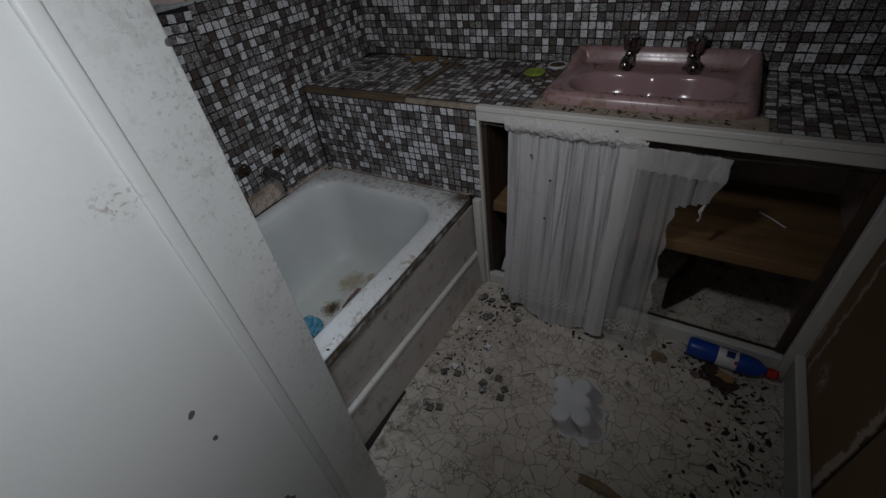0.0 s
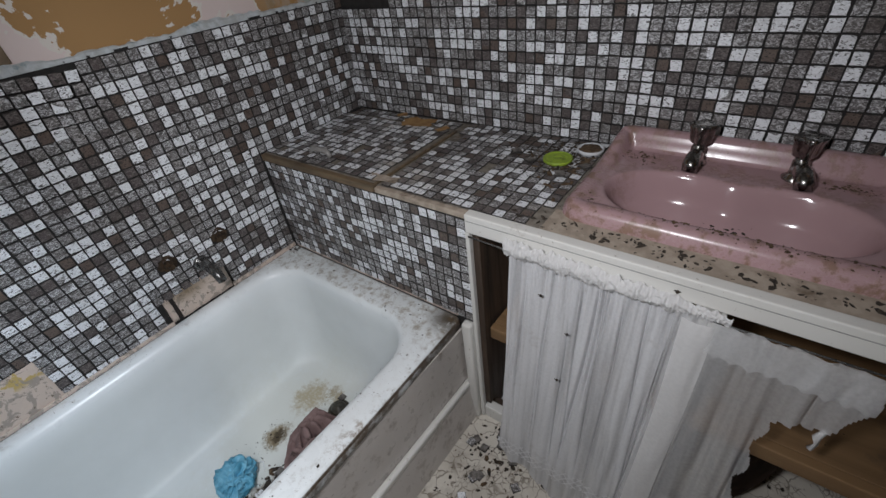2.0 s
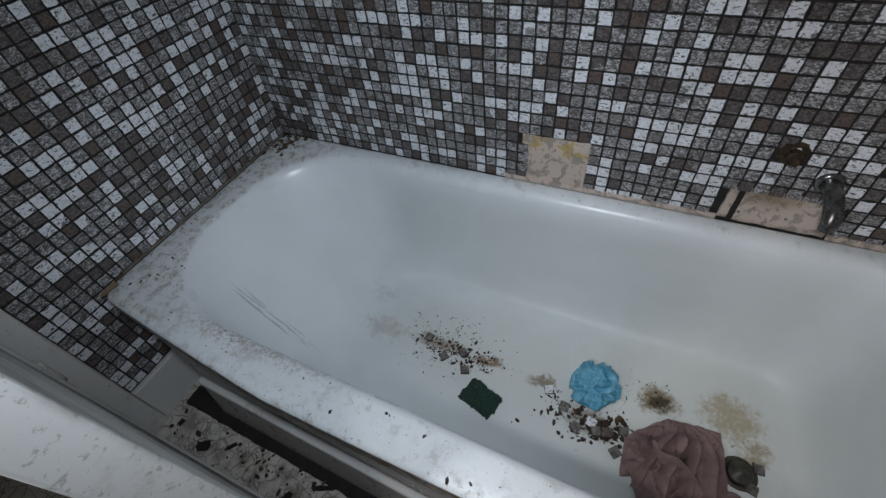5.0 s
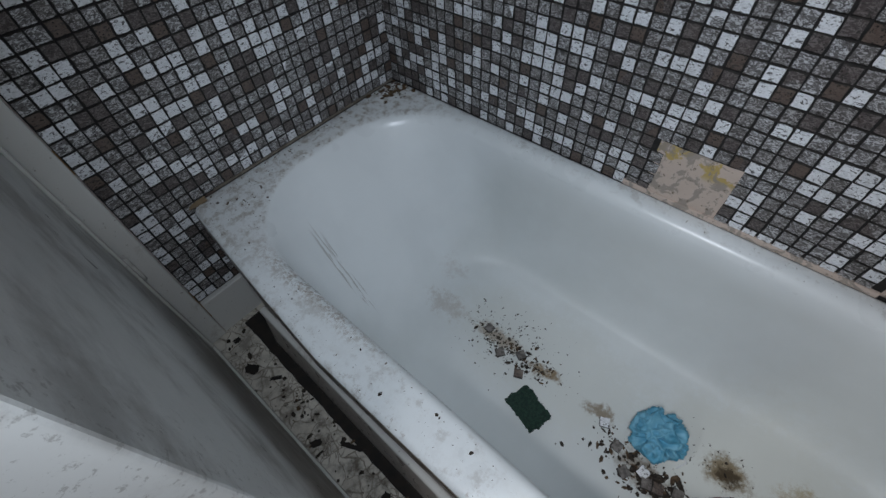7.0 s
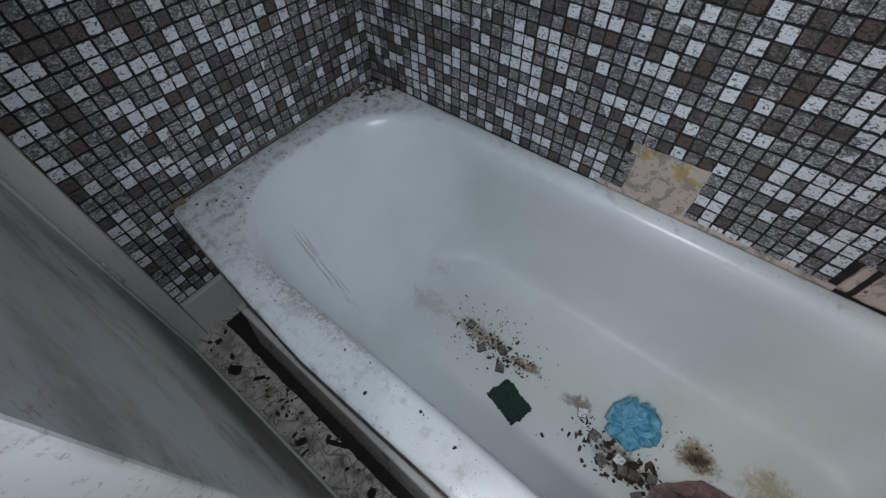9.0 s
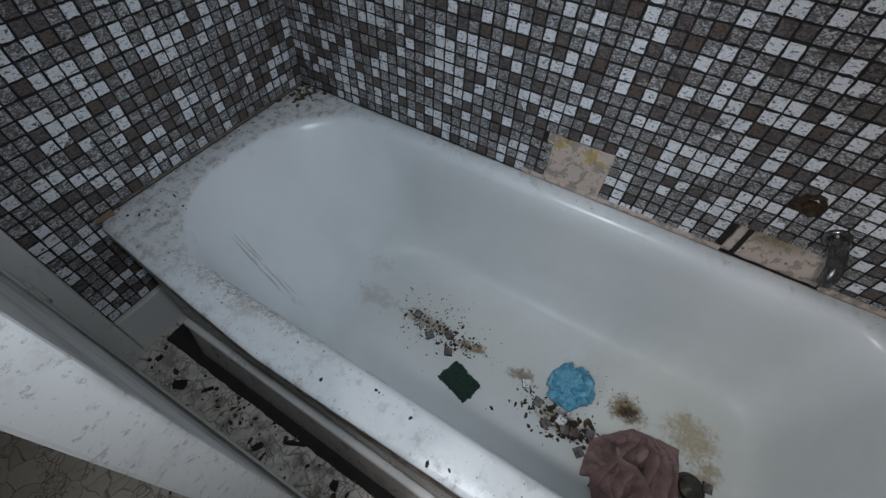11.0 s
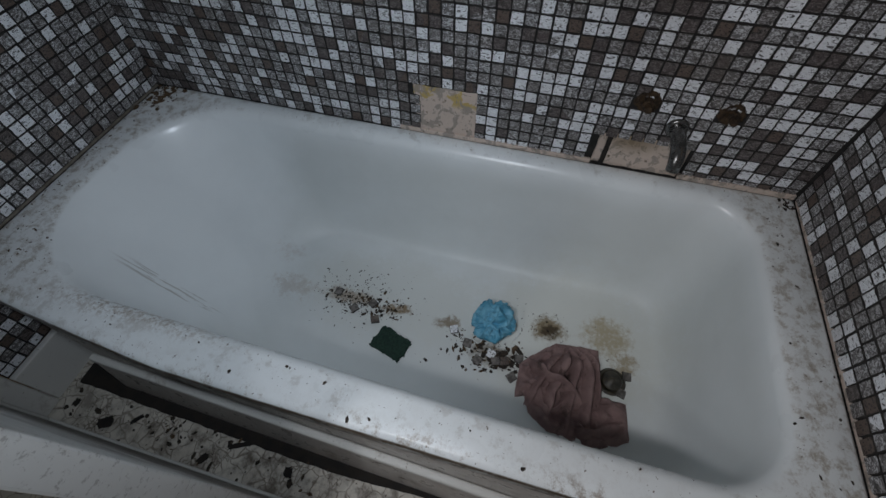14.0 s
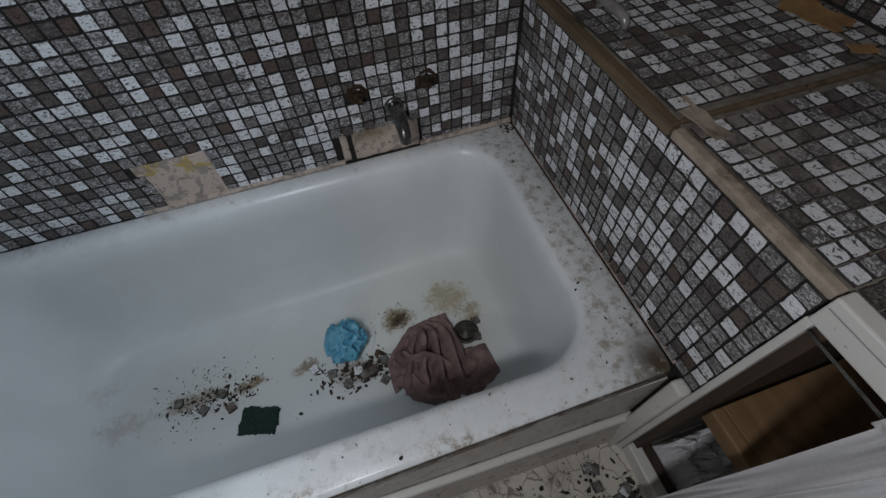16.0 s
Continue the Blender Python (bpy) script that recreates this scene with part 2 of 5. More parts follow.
def enamel_material():
    k = Nodes("bath_enamel")
    c = k.mix(k.step(k.noise(4.0, 5), 0.35, 0.7), (.83, .87, .885), (.77, .81, .825))
    # grey-yellow water film up to the foot of the sloping head, which is cleaner
    foot = k.math("ADD", k.axis(1), k.math("MULTIPLY", k.math("SUBTRACT", k.noise(9.0, 5), 0.5), 0.10))
    wet = k.math("MULTIPLY", k.step(foot, 0.32, 0.49), k.step(k.axis(2), 0.425, 0.34, 0.3, 1.0))
    c = k.mix(k.math("MULTIPLY", wet, k.step(k.noise(3.5, 6), 0.25, 0.7, 0.28, 0.55)), c, (.55, .58, .56))
    film = k.step(k.noise(26.0, 8, 0.7), 0.52, 0.66)
    ragged = k.noise(34.0, 8, 0.72)
    fine = k.noise(95.0, 8, 0.78)
    # rust and silt round the waste and along the bottom
    for centre, radius, squash, tone, at, most in (
            ((.30, 1.30, .05), 0.42, (1.3, 1, 1), (.62, .625, .555), 0.26, 0.5),
            ((.30, .80, .05), 0.50, (2.2, 1, 1), (.63, .65, .61), 0.30, 0.5),
            ((.262, 1.405, .04), 0.12, (1.1, 1, 1), (.36, .285, .15), 0.39, 0.75),
            ((.330, 1.455, .04), 0.07, (1, 1, 1), (.30, .23, .12), 0.40, 0.8),
            ((.276, 1.247, .04), 0.085, (1.3, 1, 1), (.20, .145, .07), 0.36, 0.9),
            ((.285, 1.255, .04), 0.045, (1.2, 1, 1), (.055, .038, .02), 0.36, 0.95),
            ((.336, .815, .04), 0.075, (2.6, 1, 1), (.20, .13, .055), 0.37, 0.9),
            ((.330, .66, .05), 0.15, (3.0, 1, 1), (.30, .235, .165), 0.37, 0.75),
            ((.345, .48, .06), 0.15, (2.0, 1, .6), (.38, .31, .25), 0.43, 0.4),
            ((.235, .42, .07), 0.09, (1.2, 1, .6), (.44, .37, .33), 0.45, 0.3),
            ((.342, .97, .04), 0.065, (1.6, 1, 1), (.19, .13, .065), 0.40, 0.8),
            ((.395, 1.11, .04), 0.12, (1.9, 1, 1), (.17, .125, .08), 0.38, 0.8)):
        f = k.near(centre, radius, squash, 0.035 if radius < 0.2 else 0.06)
        v = k.math("ADD", k.math("ADD", k.math("MULTIPLY", ragged, 0.5), k.math("MULTIPLY", fine, 0.5)), k.math("MULTIPLY", f, 0.25))
        c = k.mix(k.math("MULTIPLY", k.step(v, at + 0.16, at + 0.36), k.step(f, 0.0, 0.6, 0.0, most)), c, tone)
    # scratches down the sloping head
    run = k.n("ShaderNodeMapping")
    k.put(run.inputs["Vector"], k.pos())
    run.inputs["Rotation"].default_value = (0, 0, -0.10)
    run.inputs["Scale"].default_value = (1.0, 0.012, 0.12)
    drag = k.step(k.noise(130.0, 3, 0.6, run.outputs[0]), 0.535, 0.61)
    c = k.mix(k.math("MULTIPLY", drag, k.step(k.near((.508, .275, .22), 0.14, (5.0, 1, .5)), 0.0, 0.5, 0.0, 0.55)), c, (.27, .25, .22))
    # grime on the flat rim
    z = k.axis(2)
    rim = k.step(z, 0.424, 0.431)
    front = k.step(k.axis(0), 0.60, 0.70)
    ends = k.math("MAXIMUM", k.step(k.axis(1), 1.54, 1.60), k.step(k.axis(1), 0.34, 0.10))
    flat = k.math("MULTIPLY", rim, k.math("MAXIMUM", ends, k.math("MULTIPLY", front, 0.10)))
    g = k.math("MULTIPLY", flat, k.step(k.noise(42.0, 9, 0.76), 0.46, 0.66, 0.10, 0.80))
    c = k.mix(g, c, (.27, .225, .165))
    c = k.mix(k.math("MULTIPLY", rim, k.math("MULTIPLY", film, 0.30)), c, (.24, .20, .15))
    specks = k.math("MULTIPLY", rim, k.step(k.noise(150, 3, 0.6), 0.68, 0.72))
    c = k.mix(specks, c, (.10, .07, .045))
    corner = k.math("MULTIPLY", k.near((.722, 1.672, .43), 0.10, (1.0, 1.2, 1), 0.012), k.step(ragged, 0.30, 0.46))
    c = k.mix(corner, c, (.06, .04, .02))
    outer = k.math("MULTIPLY", k.step(k.axis(0), 0.695, 0.728), k.step(k.math("ADD", k.math("MULTIPLY", k.noise(48.0, 9, 0.78), 0.6), k.math("MULTIPLY", k.noise(11.0, 4), 0.4)), 0.50, 0.62, 0.0, 0.80))
    c = k.mix(k.math("MULTIPLY", outer, k.step(z, 0.385, 0.40)), c, (.20, .14, .085))
    lip = k.math("MULTIPLY", k.step(z, 0.426, 0.422), k.step(z, 0.414, 0.418))
    lip = k.math("MULTIPLY", lip, k.step(k.axis(0), 0.70, 0.725))
    c = k.mix(k.math("MULTIPLY", lip, k.step(ragged, 0.34, 0.55, 0.5, 1.0)), c, (.085, .062, .042))
    # outer face: rust, with the shadow below the rim also put into the colour
    face = k.math("MULTIPLY", k.math("MULTIPLY", k.step(z, 0.4265, 0.420), k.step(z, 0.384, 0.388)), k.step(k.axis(0), 0.64, 0.66))
    face = k.math("MULTIPLY", face, k.step(k.axis(0), 0.683 - 0.012, 0.683))
    c = k.mix(k.math("MULTIPLY", face, k.step(k.noise(26.0, 8, 0.72), 0.34, 0.58, 0.35, 0.95)), c, (.075, .054, .036))
    # smeared dirt where the front rim rolls into the tub
    roll = k.math("MULTIPLY", k.near((.655, .42, .43), 0.34, (9.0, 1, 1), 0.02), k.step(fine, 0.44, 0.60))
    c = k.mix(k.math("MULTIPLY", roll, 0.8), c, (.26, .20, .14))
    # a dull scum film lies below the polished lip
    scum = k.step(z, 0.418, 0.36, 0.0, 0.16)
    rough = k.math("ADD", k.step(k.noise(12, 6), 0.3, 0.7, 0.24, 0.36), k.math("ADD", k.math("MULTIPLY", flat, 0.2), scum))
    k.bump(k.noise(220, 3), 0.04, 0.0005)
    return k.end(c, rough, 0.0, 0.4)


M_ENAMEL = enamel_material()


def old_paint(name, a, b, dirt, scale=6.0, at=0.58, rough=0.5):
    k = Nodes(name)
    c = k.mix(k.noise(scale, 6), a, b)
    c = k.mix(k.step(k.noise(scale * 1.7, 9, 0.72), at, at + 0.16, 0, 0.8), c, dirt)
    c = k.mix(k.step(k.noise(90, 5, 0.7), 0.64, 0.70, 0, 0.8), c, dirt)
    k.bump(k.noise(70, 5), 0.2, 0.001)
    return k.end(c, k.step(k.noise(30, 4), 0.3, 0.7, rough - .1, rough + .12))


M_PAINT = old_paint("old_white_paint", (.70, .70, .67), (.60, .59, .555), (.27, .235, .19))


def door_material():
    k = Nodes("door_paint")
    c = k.mix(k.noise(5, 6), (.74, .75, .74), (.66, .67, .65))
    # mould and finger marks along the free edge
    edge = k.step(k.axis(1), 0.66, 0.78)
    m = k.math("MULTIPLY", k.math("MULTIPLY", k.step(k.noise(38, 10, 0.78), 0.47, 0.60), k.step(k.noise(5, 4), 0.40, 0.58)), k.math("ADD", k.math("MULTIPLY", edge, 0.32), 0.03))
    c = k.mix(m, c, (.30, .28, .25))
    c = k.mix(k.math("MULTIPLY", k.step(k.noise(120, 6, 0.75), 0.56, 0.63), k.math("ADD", k.math("MULTIPLY", edge, 0.42), 0.03)), c, (.16, .145, .13))
    # the side towards the bath is streaked brown
    bathside = k.step(k.axis(0), 0.872, 0.862)
    streak = k.n("ShaderNodeMapping")
    k.put(streak.inputs["Vector"], k.pos())
    streak.inputs["Scale"].default_value = (1, 0.8, 1.15)
    s = k.math("MULTIPLY", bathside, k.math("MAXIMUM", k.step(k.noise(4.5, 8, 0.66, streak.outputs[0]), 0.48, 0.66), k.math("MULTIPLY", k.step(k.axis(2), 0.55, 0.05), k.step(k.noise(7, 8, 0.66, streak.outputs[0]), 0.34, 0.52))))
    c = k.mix(k.math("MULTIPLY", s, 0.72), c, (.15, .13, .11))
    thumb = k.math("MULTIPLY", k.near((.905, .643, 1.097), .055, (1, 1.3, 1.6)), k.step(k.noise(130, 6, 0.7), 0.54, 0.60))
    c = k.mix(k.math("MULTIPLY", thumb, 0.7), c, (.24, .16, .12))
    c = k.mix(k.math("MULTIPLY", k.step(k.noise(26, 1, 0.3), 0.785, 0.79), 0.9), c, (.09, .08, .07))
    k.bump(k.noise(45, 6), 0.15, 0.001)
    return k.end(c, k.step(k.noise(20, 4), 0.3, 0.7, 0.38, 0.55))


M_DOOR = door_material()


def plaster_material():
    k = Nodes("bare_plaster")
    base = k.mix(k.noise(7, 6), (.62, .50, .47), (.70, .62, .60))
    big = k.noise(3.1, 7, 0.6, None, 0.4)
    c = k.mix(k.step(big, 0.485, 0.495), base, (.36, .21, .085))
    c = k.mix(k.math("MULTIPLY", k.step(big, 0.470, 0.476), k.step(big, 0.497, 0.490)), c, (.66, .62, .57))
    teal = k.math("MULTIPLY", k.near((0.05, 2.16, 1.2), 0.36, (1, 1, 1.5)), k.step(k.noise(16, 7, 0.6), 0.50, 0.54))
    c = k.mix(teal, c, (.14, .30, .32))
    pale = k.math("MULTIPLY", k.near((0.05, 2.16, 1.2), 0.36, (1, 1, 1.5)), k.step(k.noise(13, 7, 0.6), 0.44, 0.50))
    c = k.mix(k.math("MULTIPLY", pale, 0.6), c, (.62, .66, .66))
    k.bump(k.math("ADD", big, k.math("MULTIPLY", k.noise(60, 5), 0.2)), 0.4, 0.004)
    return k.end(c, 0.85)


M_PLASTER = plaster_material()


def render_material():
    k = Nodes("pale_render")
    c = k.mix(k.noise(30, 6), (.60, .49, .42), (.52, .44, .38))
    c = k.mix(k.math("MULTIPLY", k.math("MULTIPLY", k.step(k.axis(2), 0.512, 0.532), k.step(k.axis(1), 1.0, 0.99)), k.step(k.noise(24, 5, 0.6), 0.50, 0.54)), c, (.47, .35, .13))
    c = k.mix(k.step(k.noise(31, 7, 0.65, None, 0.8), 0.51, 0.55, 0.0, 0.85), c, (.30, .265, .23))
    c = k.mix(k.math("MULTIPLY", k.near((0, 1.31, .515), .08, (1, .8, 1.5), .01), 0.8), c, (.20, .145, .075))
    c = k.mix(k.step(k.noise(80, 6, 0.7), 0.60, 0.66), c, (.14, .11, .08))
    k.bump(k.noise(90, 6), 0.5, 0.003)
    return k.end(c, 0.85)


M_RENDER = render_material()


def board_material():
    """Brown hardboard with scraped pale strips."""
    k = Nodes("brown_board")
    c = k.mix(k.noise(5, 7, 0.6), (.20, .122, .054), (.14, .084, .038))
    c = k.mix(k.step(k.noise(90, 4), 0.55, 0.7, 0, 0.4), c, (.21, .15, .075))
    y, z = k.axis(1), k.axis(2)
    wig = k.math("MULTIPLY", k.math("SUBTRACT", k.noise(20, 8, 0.7), 0.5), 0.09)
    yy = k.math("ADD", y, wig)
    strip = k.math("MULTIPLY", k.step(k.math("ABSOLUTE", k.math("SUBTRACT", yy, 1.625)), 0.010, 0.005), k.step(z, 0.10, 0.14))
    ends = k.step(k.math("ADD", yy, k.math("MULTIPLY", z, -0.05)), 1.665, 1.675)
    low = k.math("MULTIPLY", ends, k.step(z, 0.42, 0.34))
    joint = k.step(k.math("ABSOLUTE", k.math("SUBTRACT", yy, 1.262)), 0.014, 0.010)
    dab = k.math("MULTIPLY", k.near((1.875, 1.53, .20), .055, (1, 1, .8)), k.step(k.noise(34, 6), 0.46, 0.50))
    pale = k.math("MAXIMUM", k.math("MAXIMUM", strip, low), k.math("MAXIMUM", joint, dab))
    c = k.mix(pale, c, (.44, .36, .29))
    k.bump(k.math("ADD", pale, k.noise(50, 4)), 0.3, 0.0015)
    return k.end(c, 0.6)


M_BOARD = board_material()


def wood(name, a, b, axis=0, scale=1.0, rough=0.6):
    k = Nodes(name)
    mp = k.n("ShaderNodeMapping")
    k.put(mp.inputs["Vector"], k.pos())
    s = [26.0 * scale] * 3
    s[axis] = 2.2 * scale
    mp.inputs["Scale"].default_value = s
    g = k.noise(1.0, 7, 0.62, mp.outputs[0], 0.8)
    c = k.mix(k.step(g, 0.32, 0.68), a, b)
    c = k.mix(k.step(k.noise(9, 8, 0.7), 0.55, 0.72, 0, 0.7), c, (.07, .05, .035))
    k.bump(g, 0.25, 0.001)
    return k.end(c, k.step(g, 0.3, 0.7, rough - .08, rough + .1))


M_SHELF = wood("shelf_wood", (.24, .145, .070), (.165, .098, .046), 0, 0.6)
M_EDGE = wood("lid_edge_wood", (.17, .12, .07), (.09, .065, .04), 0)
M_DARKWOOD = wood("dark_wood", (.07, .045, .03), (.035, .024, .017), 2)
M_RAIL = simple("dark_rail_paint", (.035, .034, .033), (.02, .019, .018), 40, 0.45)
M_PLY = simple("torn_ply", (.36, .22, .09), (.27, .15, .06), 30, 0.8, bump=0.5)
M_PINKWALL = simple("cupboard_lining", (.33, .26, .25), (.25, .20, .19), 6, 0.7, dirt=(.12, .09, .07))
M_PANEL = old_paint("bath_panel", (.57, .535, .505), (.48, .45, .42), (.25, .21, .175), 8.0, 0.52, 0.35)
M_GREYSKIRT = old_paint("grey_paint", (.36, .36, .35), (.28, .28, .27), (.12, .10, .08), 9.0, 0.56)
M_CEIL = simple("ceiling_paint", (.55, .54, .51), (.48, .46, .43), 3, 0.9)
M_HALL = simple("hall_paper", (.34, .30, .26), (.28, .25, .22), 4, 0.85)
M_CHROME = simple("tarnished_chrome", (.42, .41, .39), (.20, .19, .18), 45, 0.24, 1.0, bump=0.1)
M_NICKEL = simple("worn_nickel", (.34, .33, .315), (.22, .21, .20), 60, 0.28, 0.25, bump=0.1)
M_STEEL = simple("dull_steel", (.20, .20, .195), (.10, .098, .095), 60, 0.24, 0.75, bump=0.1)
M_RUST = simple("rusty_brass", (.07, .043, .022), (.022, .015, .010), 110, 0.75, 0.3, bump=0.6)
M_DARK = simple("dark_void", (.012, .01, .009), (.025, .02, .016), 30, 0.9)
M_DRAIN = simple("waste_rubber", (.025, .023, .017), (.065, .056, .038), 80, 0.45, bump=0.2)


def sink_material():
    k = Nodes("pink_vitreous")
    c = k.mix(k.noise(6, 4), (.41, .27, .28), (.35, .23, .24))
    up = k.axis(2)
    n = k.noise(28, 9, 0.74)
    left = k.step(k.axis(0), 1.10, 0.97)
    fr = k.step(k.axis(1), 1.84, 1.77)
    ri = k.step(k.axis(0), 1.46, 1.55)
    ledge = k.math("MULTIPLY", k.step(up, 0.802, 0.806), k.step(k.axis(1), 1.98, 2.03))
    zone = k.math("MAXIMUM", k.math("MAXIMUM", left, ri), k.math("MAXIMUM", fr, k.math("MULTIPLY", ledge, 0.6)))
    c = k.mix(k.math("MULTIPLY", zone, k.step(n, 0.46, 0.60, 0.0, 0.8)), c, (.19, .115, .065))
    c = k.mix(k.math("MULTIPLY", k.step(k.noise(120, 4), 0.68, 0.72), zone), c, (.08, .05, .03))
    k.bump(k.noise(160, 3), 0.05, 0.0005)
    return k.end(c, k.math("ADD", k.step(n, 0.4, 0.7, 0.12, 0.22), k.math("MULTIPLY", zone, 0.15)))


M_SINK = sink_material()


def cloth_material(name, a, b, cover, lace=False, slit=False, sheer=0.0):
    """Thin curtain cloth, part see-through."""
    k = Nodes(name)
    k.t.nodes.remove(k.b)
    c = k.mix(k.noise(12, 6), a, b)
    c = k.mix(k.step(k.noise(9, 9, 0.7), 0.60, 0.78, 0, 0.5), c, (.34, .29, .23))
    d = k.n("ShaderNodeBsdfDiffuse", Color=c)
    tr = k.n("ShaderNodeBsdfTranslucent", Color=c)
    m1 = k.n("ShaderNodeMixShader", Fac=0.32)
    k.put(m1.inputs[1], d.outputs[0])
    k.put(m1.inputs[2], tr.outputs[0])
    weave = k.noise(160, 2, 0.5)
    # the net lies double in upright bands and single between them
    bands = k.n("ShaderNodeMapping")
    k.put(bands.inputs["Vector"], k.pos())
    bands.inputs["Scale"].default_value = (1.0, 0.0, 0.045)
    double = k.step(k.noise(36.0, 4, 0.55, bands.outputs[0], 0.25), 0.36, 0.58, -sheer, sheer)
    fac = k.math("ADD", k.step(weave, 0.3, 0.7, cover - 0.03, cover + 0.03), double, True)
    if sheer:
        fac = k.math("SUBTRACT", fac, k.step(k.axis(2), 0.16, 0.05, 0.0, 0.22), True)
    if lace:
        x, z = k.axis(0), k.axis(2)
        p = k.math("ABSOLUTE", k.math("SINE", k.math("MULTIPLY", k.math("ADD", x, z), 150.0)))
        q = k.math("ABSOLUTE", k.math("SINE", k.math("MULTIPLY", k.math("SUBTRACT", x, z), 150.0)))
        net = k.step(k.math("MINIMUM", p, q), 0.30, 0.18)
        band = k.math("MULTIPLY", k.step(z, 0.075, 0.08), k.step(z, 0.125, 0.12))
        fac = k.math("ADD", fac, k.math("MULTIPLY", k.math("MULTIPLY", net, band), 0.7), True)
    if slit:
        gap = k.math("MULTIPLY", k.near((1.242, 1.645, 0.50), 0.07, (7, 1, 1)), k.step(k.noise(70, 4, 0.6), 0.42, 0.50))
        fac = k.math("MULTIPLY", fac, k.math("SUBTRACT", 1.0, gap), True)
    hole = k.n("ShaderNodeBsdfTransparent")
    m2 = k.n("ShaderNodeMixShader", Fac=fac)
    k.put(m2.inputs[1], hole.outputs[0])
    k.put(m2.inputs[2], m1.outputs[0])
    k.put(k.out.inputs[0], m2.outputs[0])
    return k.m


M_CURTAIN = cloth_material("net_curtain", (.86, .87, .885), (.80, .81, .825), 0.84, True, True, 0.14)
M_SHEER = cloth_material("sheer_net", (.86, .865, .87), (.80, .805, .81), 0.46, True, False, 0.04)
M_FRILL = cloth_material("curtain_heading", (.82, .82, .82), (.72, .715, .705), 0.96)
M_RAG = simple("brown_rag", (.25, .165, .155), (.165, .105, .10), 24, 0.9, bump=0.5, dirt=(.06, .038, .032), dirt_scale=18, dirt_at=0.56)
M_PUFF = simple("blue_netting", (.07, .29, .43), (.17, .43, .57), 30, 0.55, bump=0.3)
M_GREEN = simple("green_scourer", (.010, .030, .022), (.024, .060, .042), 160, 0.95, bump=0.9, depth=0.003)
M_LIME = simple("lime_plastic", (.31, .43, .04), (.24, .35, .035), 30, 0.5, dirt=(.12, .14, .03), dirt_scale=40, dirt_at=0.54)
M_WHITEPLASTIC = simple("white_plastic", (.70, .72, .74), (.62, .64, .66), 12, 0.42, bump=0.1, dirt=(.38, .35, .32), dirt_scale=16, dirt_at=0.66)
M_BLUE = simple("blue_plastic", (.012, .075, .42), (.012, .06, .33), 10, 0.32, bump=0.05)
M_RED = simple("red_plastic", (.50, .03, .025), (.40, .025, .02), 20, 0.4)
M_NAVY = simple("navy_print", (.015, .03, .16), (.012, .025, .12), 20, 0.4)
M_LABEL = simple("white_label", (.70, .71, .72), (.62, .62, .62), 20, 0.45)
M_DEBRIS = simple("dry_dirt", (.055, .042, .03), (.02, .016, .013), 180, 0.95, bump=0.6)
M_BROWNDEBRIS = simple("brown_flakes", (.12, .078, .042), (.055, .034, .019), 120, 0.9, bump=0.6)
M_CARD = simple("brown_card", (.27, .20, .12), (.19, .14, .085), 30, 0.85)
M_LOOSE = simple("loose_tile_back", (.20, .185, .17), (.075, .068, .062), 90, 0.7, bump=0.5, dirt=(.05, .04, .03), dirt_scale=50)
M_GLASS = Nodes("window_pane").end((.02, .025, .03), 0.08)
M_ADHESIVE = simple("tile_adhesive", (.52, .56, .58), (.40, .42, .42), 40, 0.9, bump=0.6, dirt=(.16, .24, .26), dirt_scale=14, dirt_at=0.58)
M_GLASS.node_tree.nodes["Principled BSDF"].inputs["Transmission Weight"].default_value = 1.0

# ---- the room: west wall x = 0, south wall y = 0, north wall y = 2.16, east wall x = 1.875 ----
RX, RY, RH = 1.875, 2.16, 2.35
TOP = 1.155          # top of the mosaic
RIM = 0.432          # bath rim
CT = 0.785           # counter top
CF = 1.70            # counter front
STRIP_Y = 1.24       # painted strip on the west wall


def structure(name, bm, material, label, category, smooth=False):
    return tagged(part(name, bm, material, None, "", smooth), label, category, "", "structure")


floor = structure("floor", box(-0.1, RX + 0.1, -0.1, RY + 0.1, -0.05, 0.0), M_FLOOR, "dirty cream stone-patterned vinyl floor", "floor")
ceiling = structure("ceiling", box(-0.1, RX + 0.1, -0.1, RY + 0.1, RH, RH + 0.05), M_CEIL, "plain off-white painted ceiling", "ceiling")
wall_west = structure("wall_west", box(-0.12, -0.008, -0.1, RY + 0.1, 0, RH), M_PLASTER, "wall with mosaic below and peeling bare plaster above", "wall")
bm = box(-0.008, 0.56, RY + 0.008, RY + 0.12, 0, RH)
box(1.37, RX + 0.12, RY + 0.008, RY + 0.12, 0, RH, 0, bm)
box(0.56, 1.37, RY + 0.008, RY + 0.12, 0, 1.16, 0, bm)
box(0.56, 1.37, RY + 0.008, RY + 0.12, 2.0, RH, 0, bm)
wall_north = structure("wall_north", bm, M_PLASTER, "mosaic wall with a window above the basin", "wall")
wall_east = structure("wall_east", box(RX + 0.008, RX + 0.12, -0.1, RY + 0.008, 0, RH), M_PLASTER, "wall of brown boards with mosaic over the counter", "wall")
bm = box(-0.008, 0.875, -0.1, -0.008, 0, RH)
box(1.68, RX + 0.008, -0.1, -0.008, 0, RH, 0, bm)
box(0.875, 1.68, -0.1, -0.008, 2.03, RH, 0, bm)
wall_south = structure("wall_south", bm, M_PLASTER, "mosaic wall beside the open doorway", "wall")

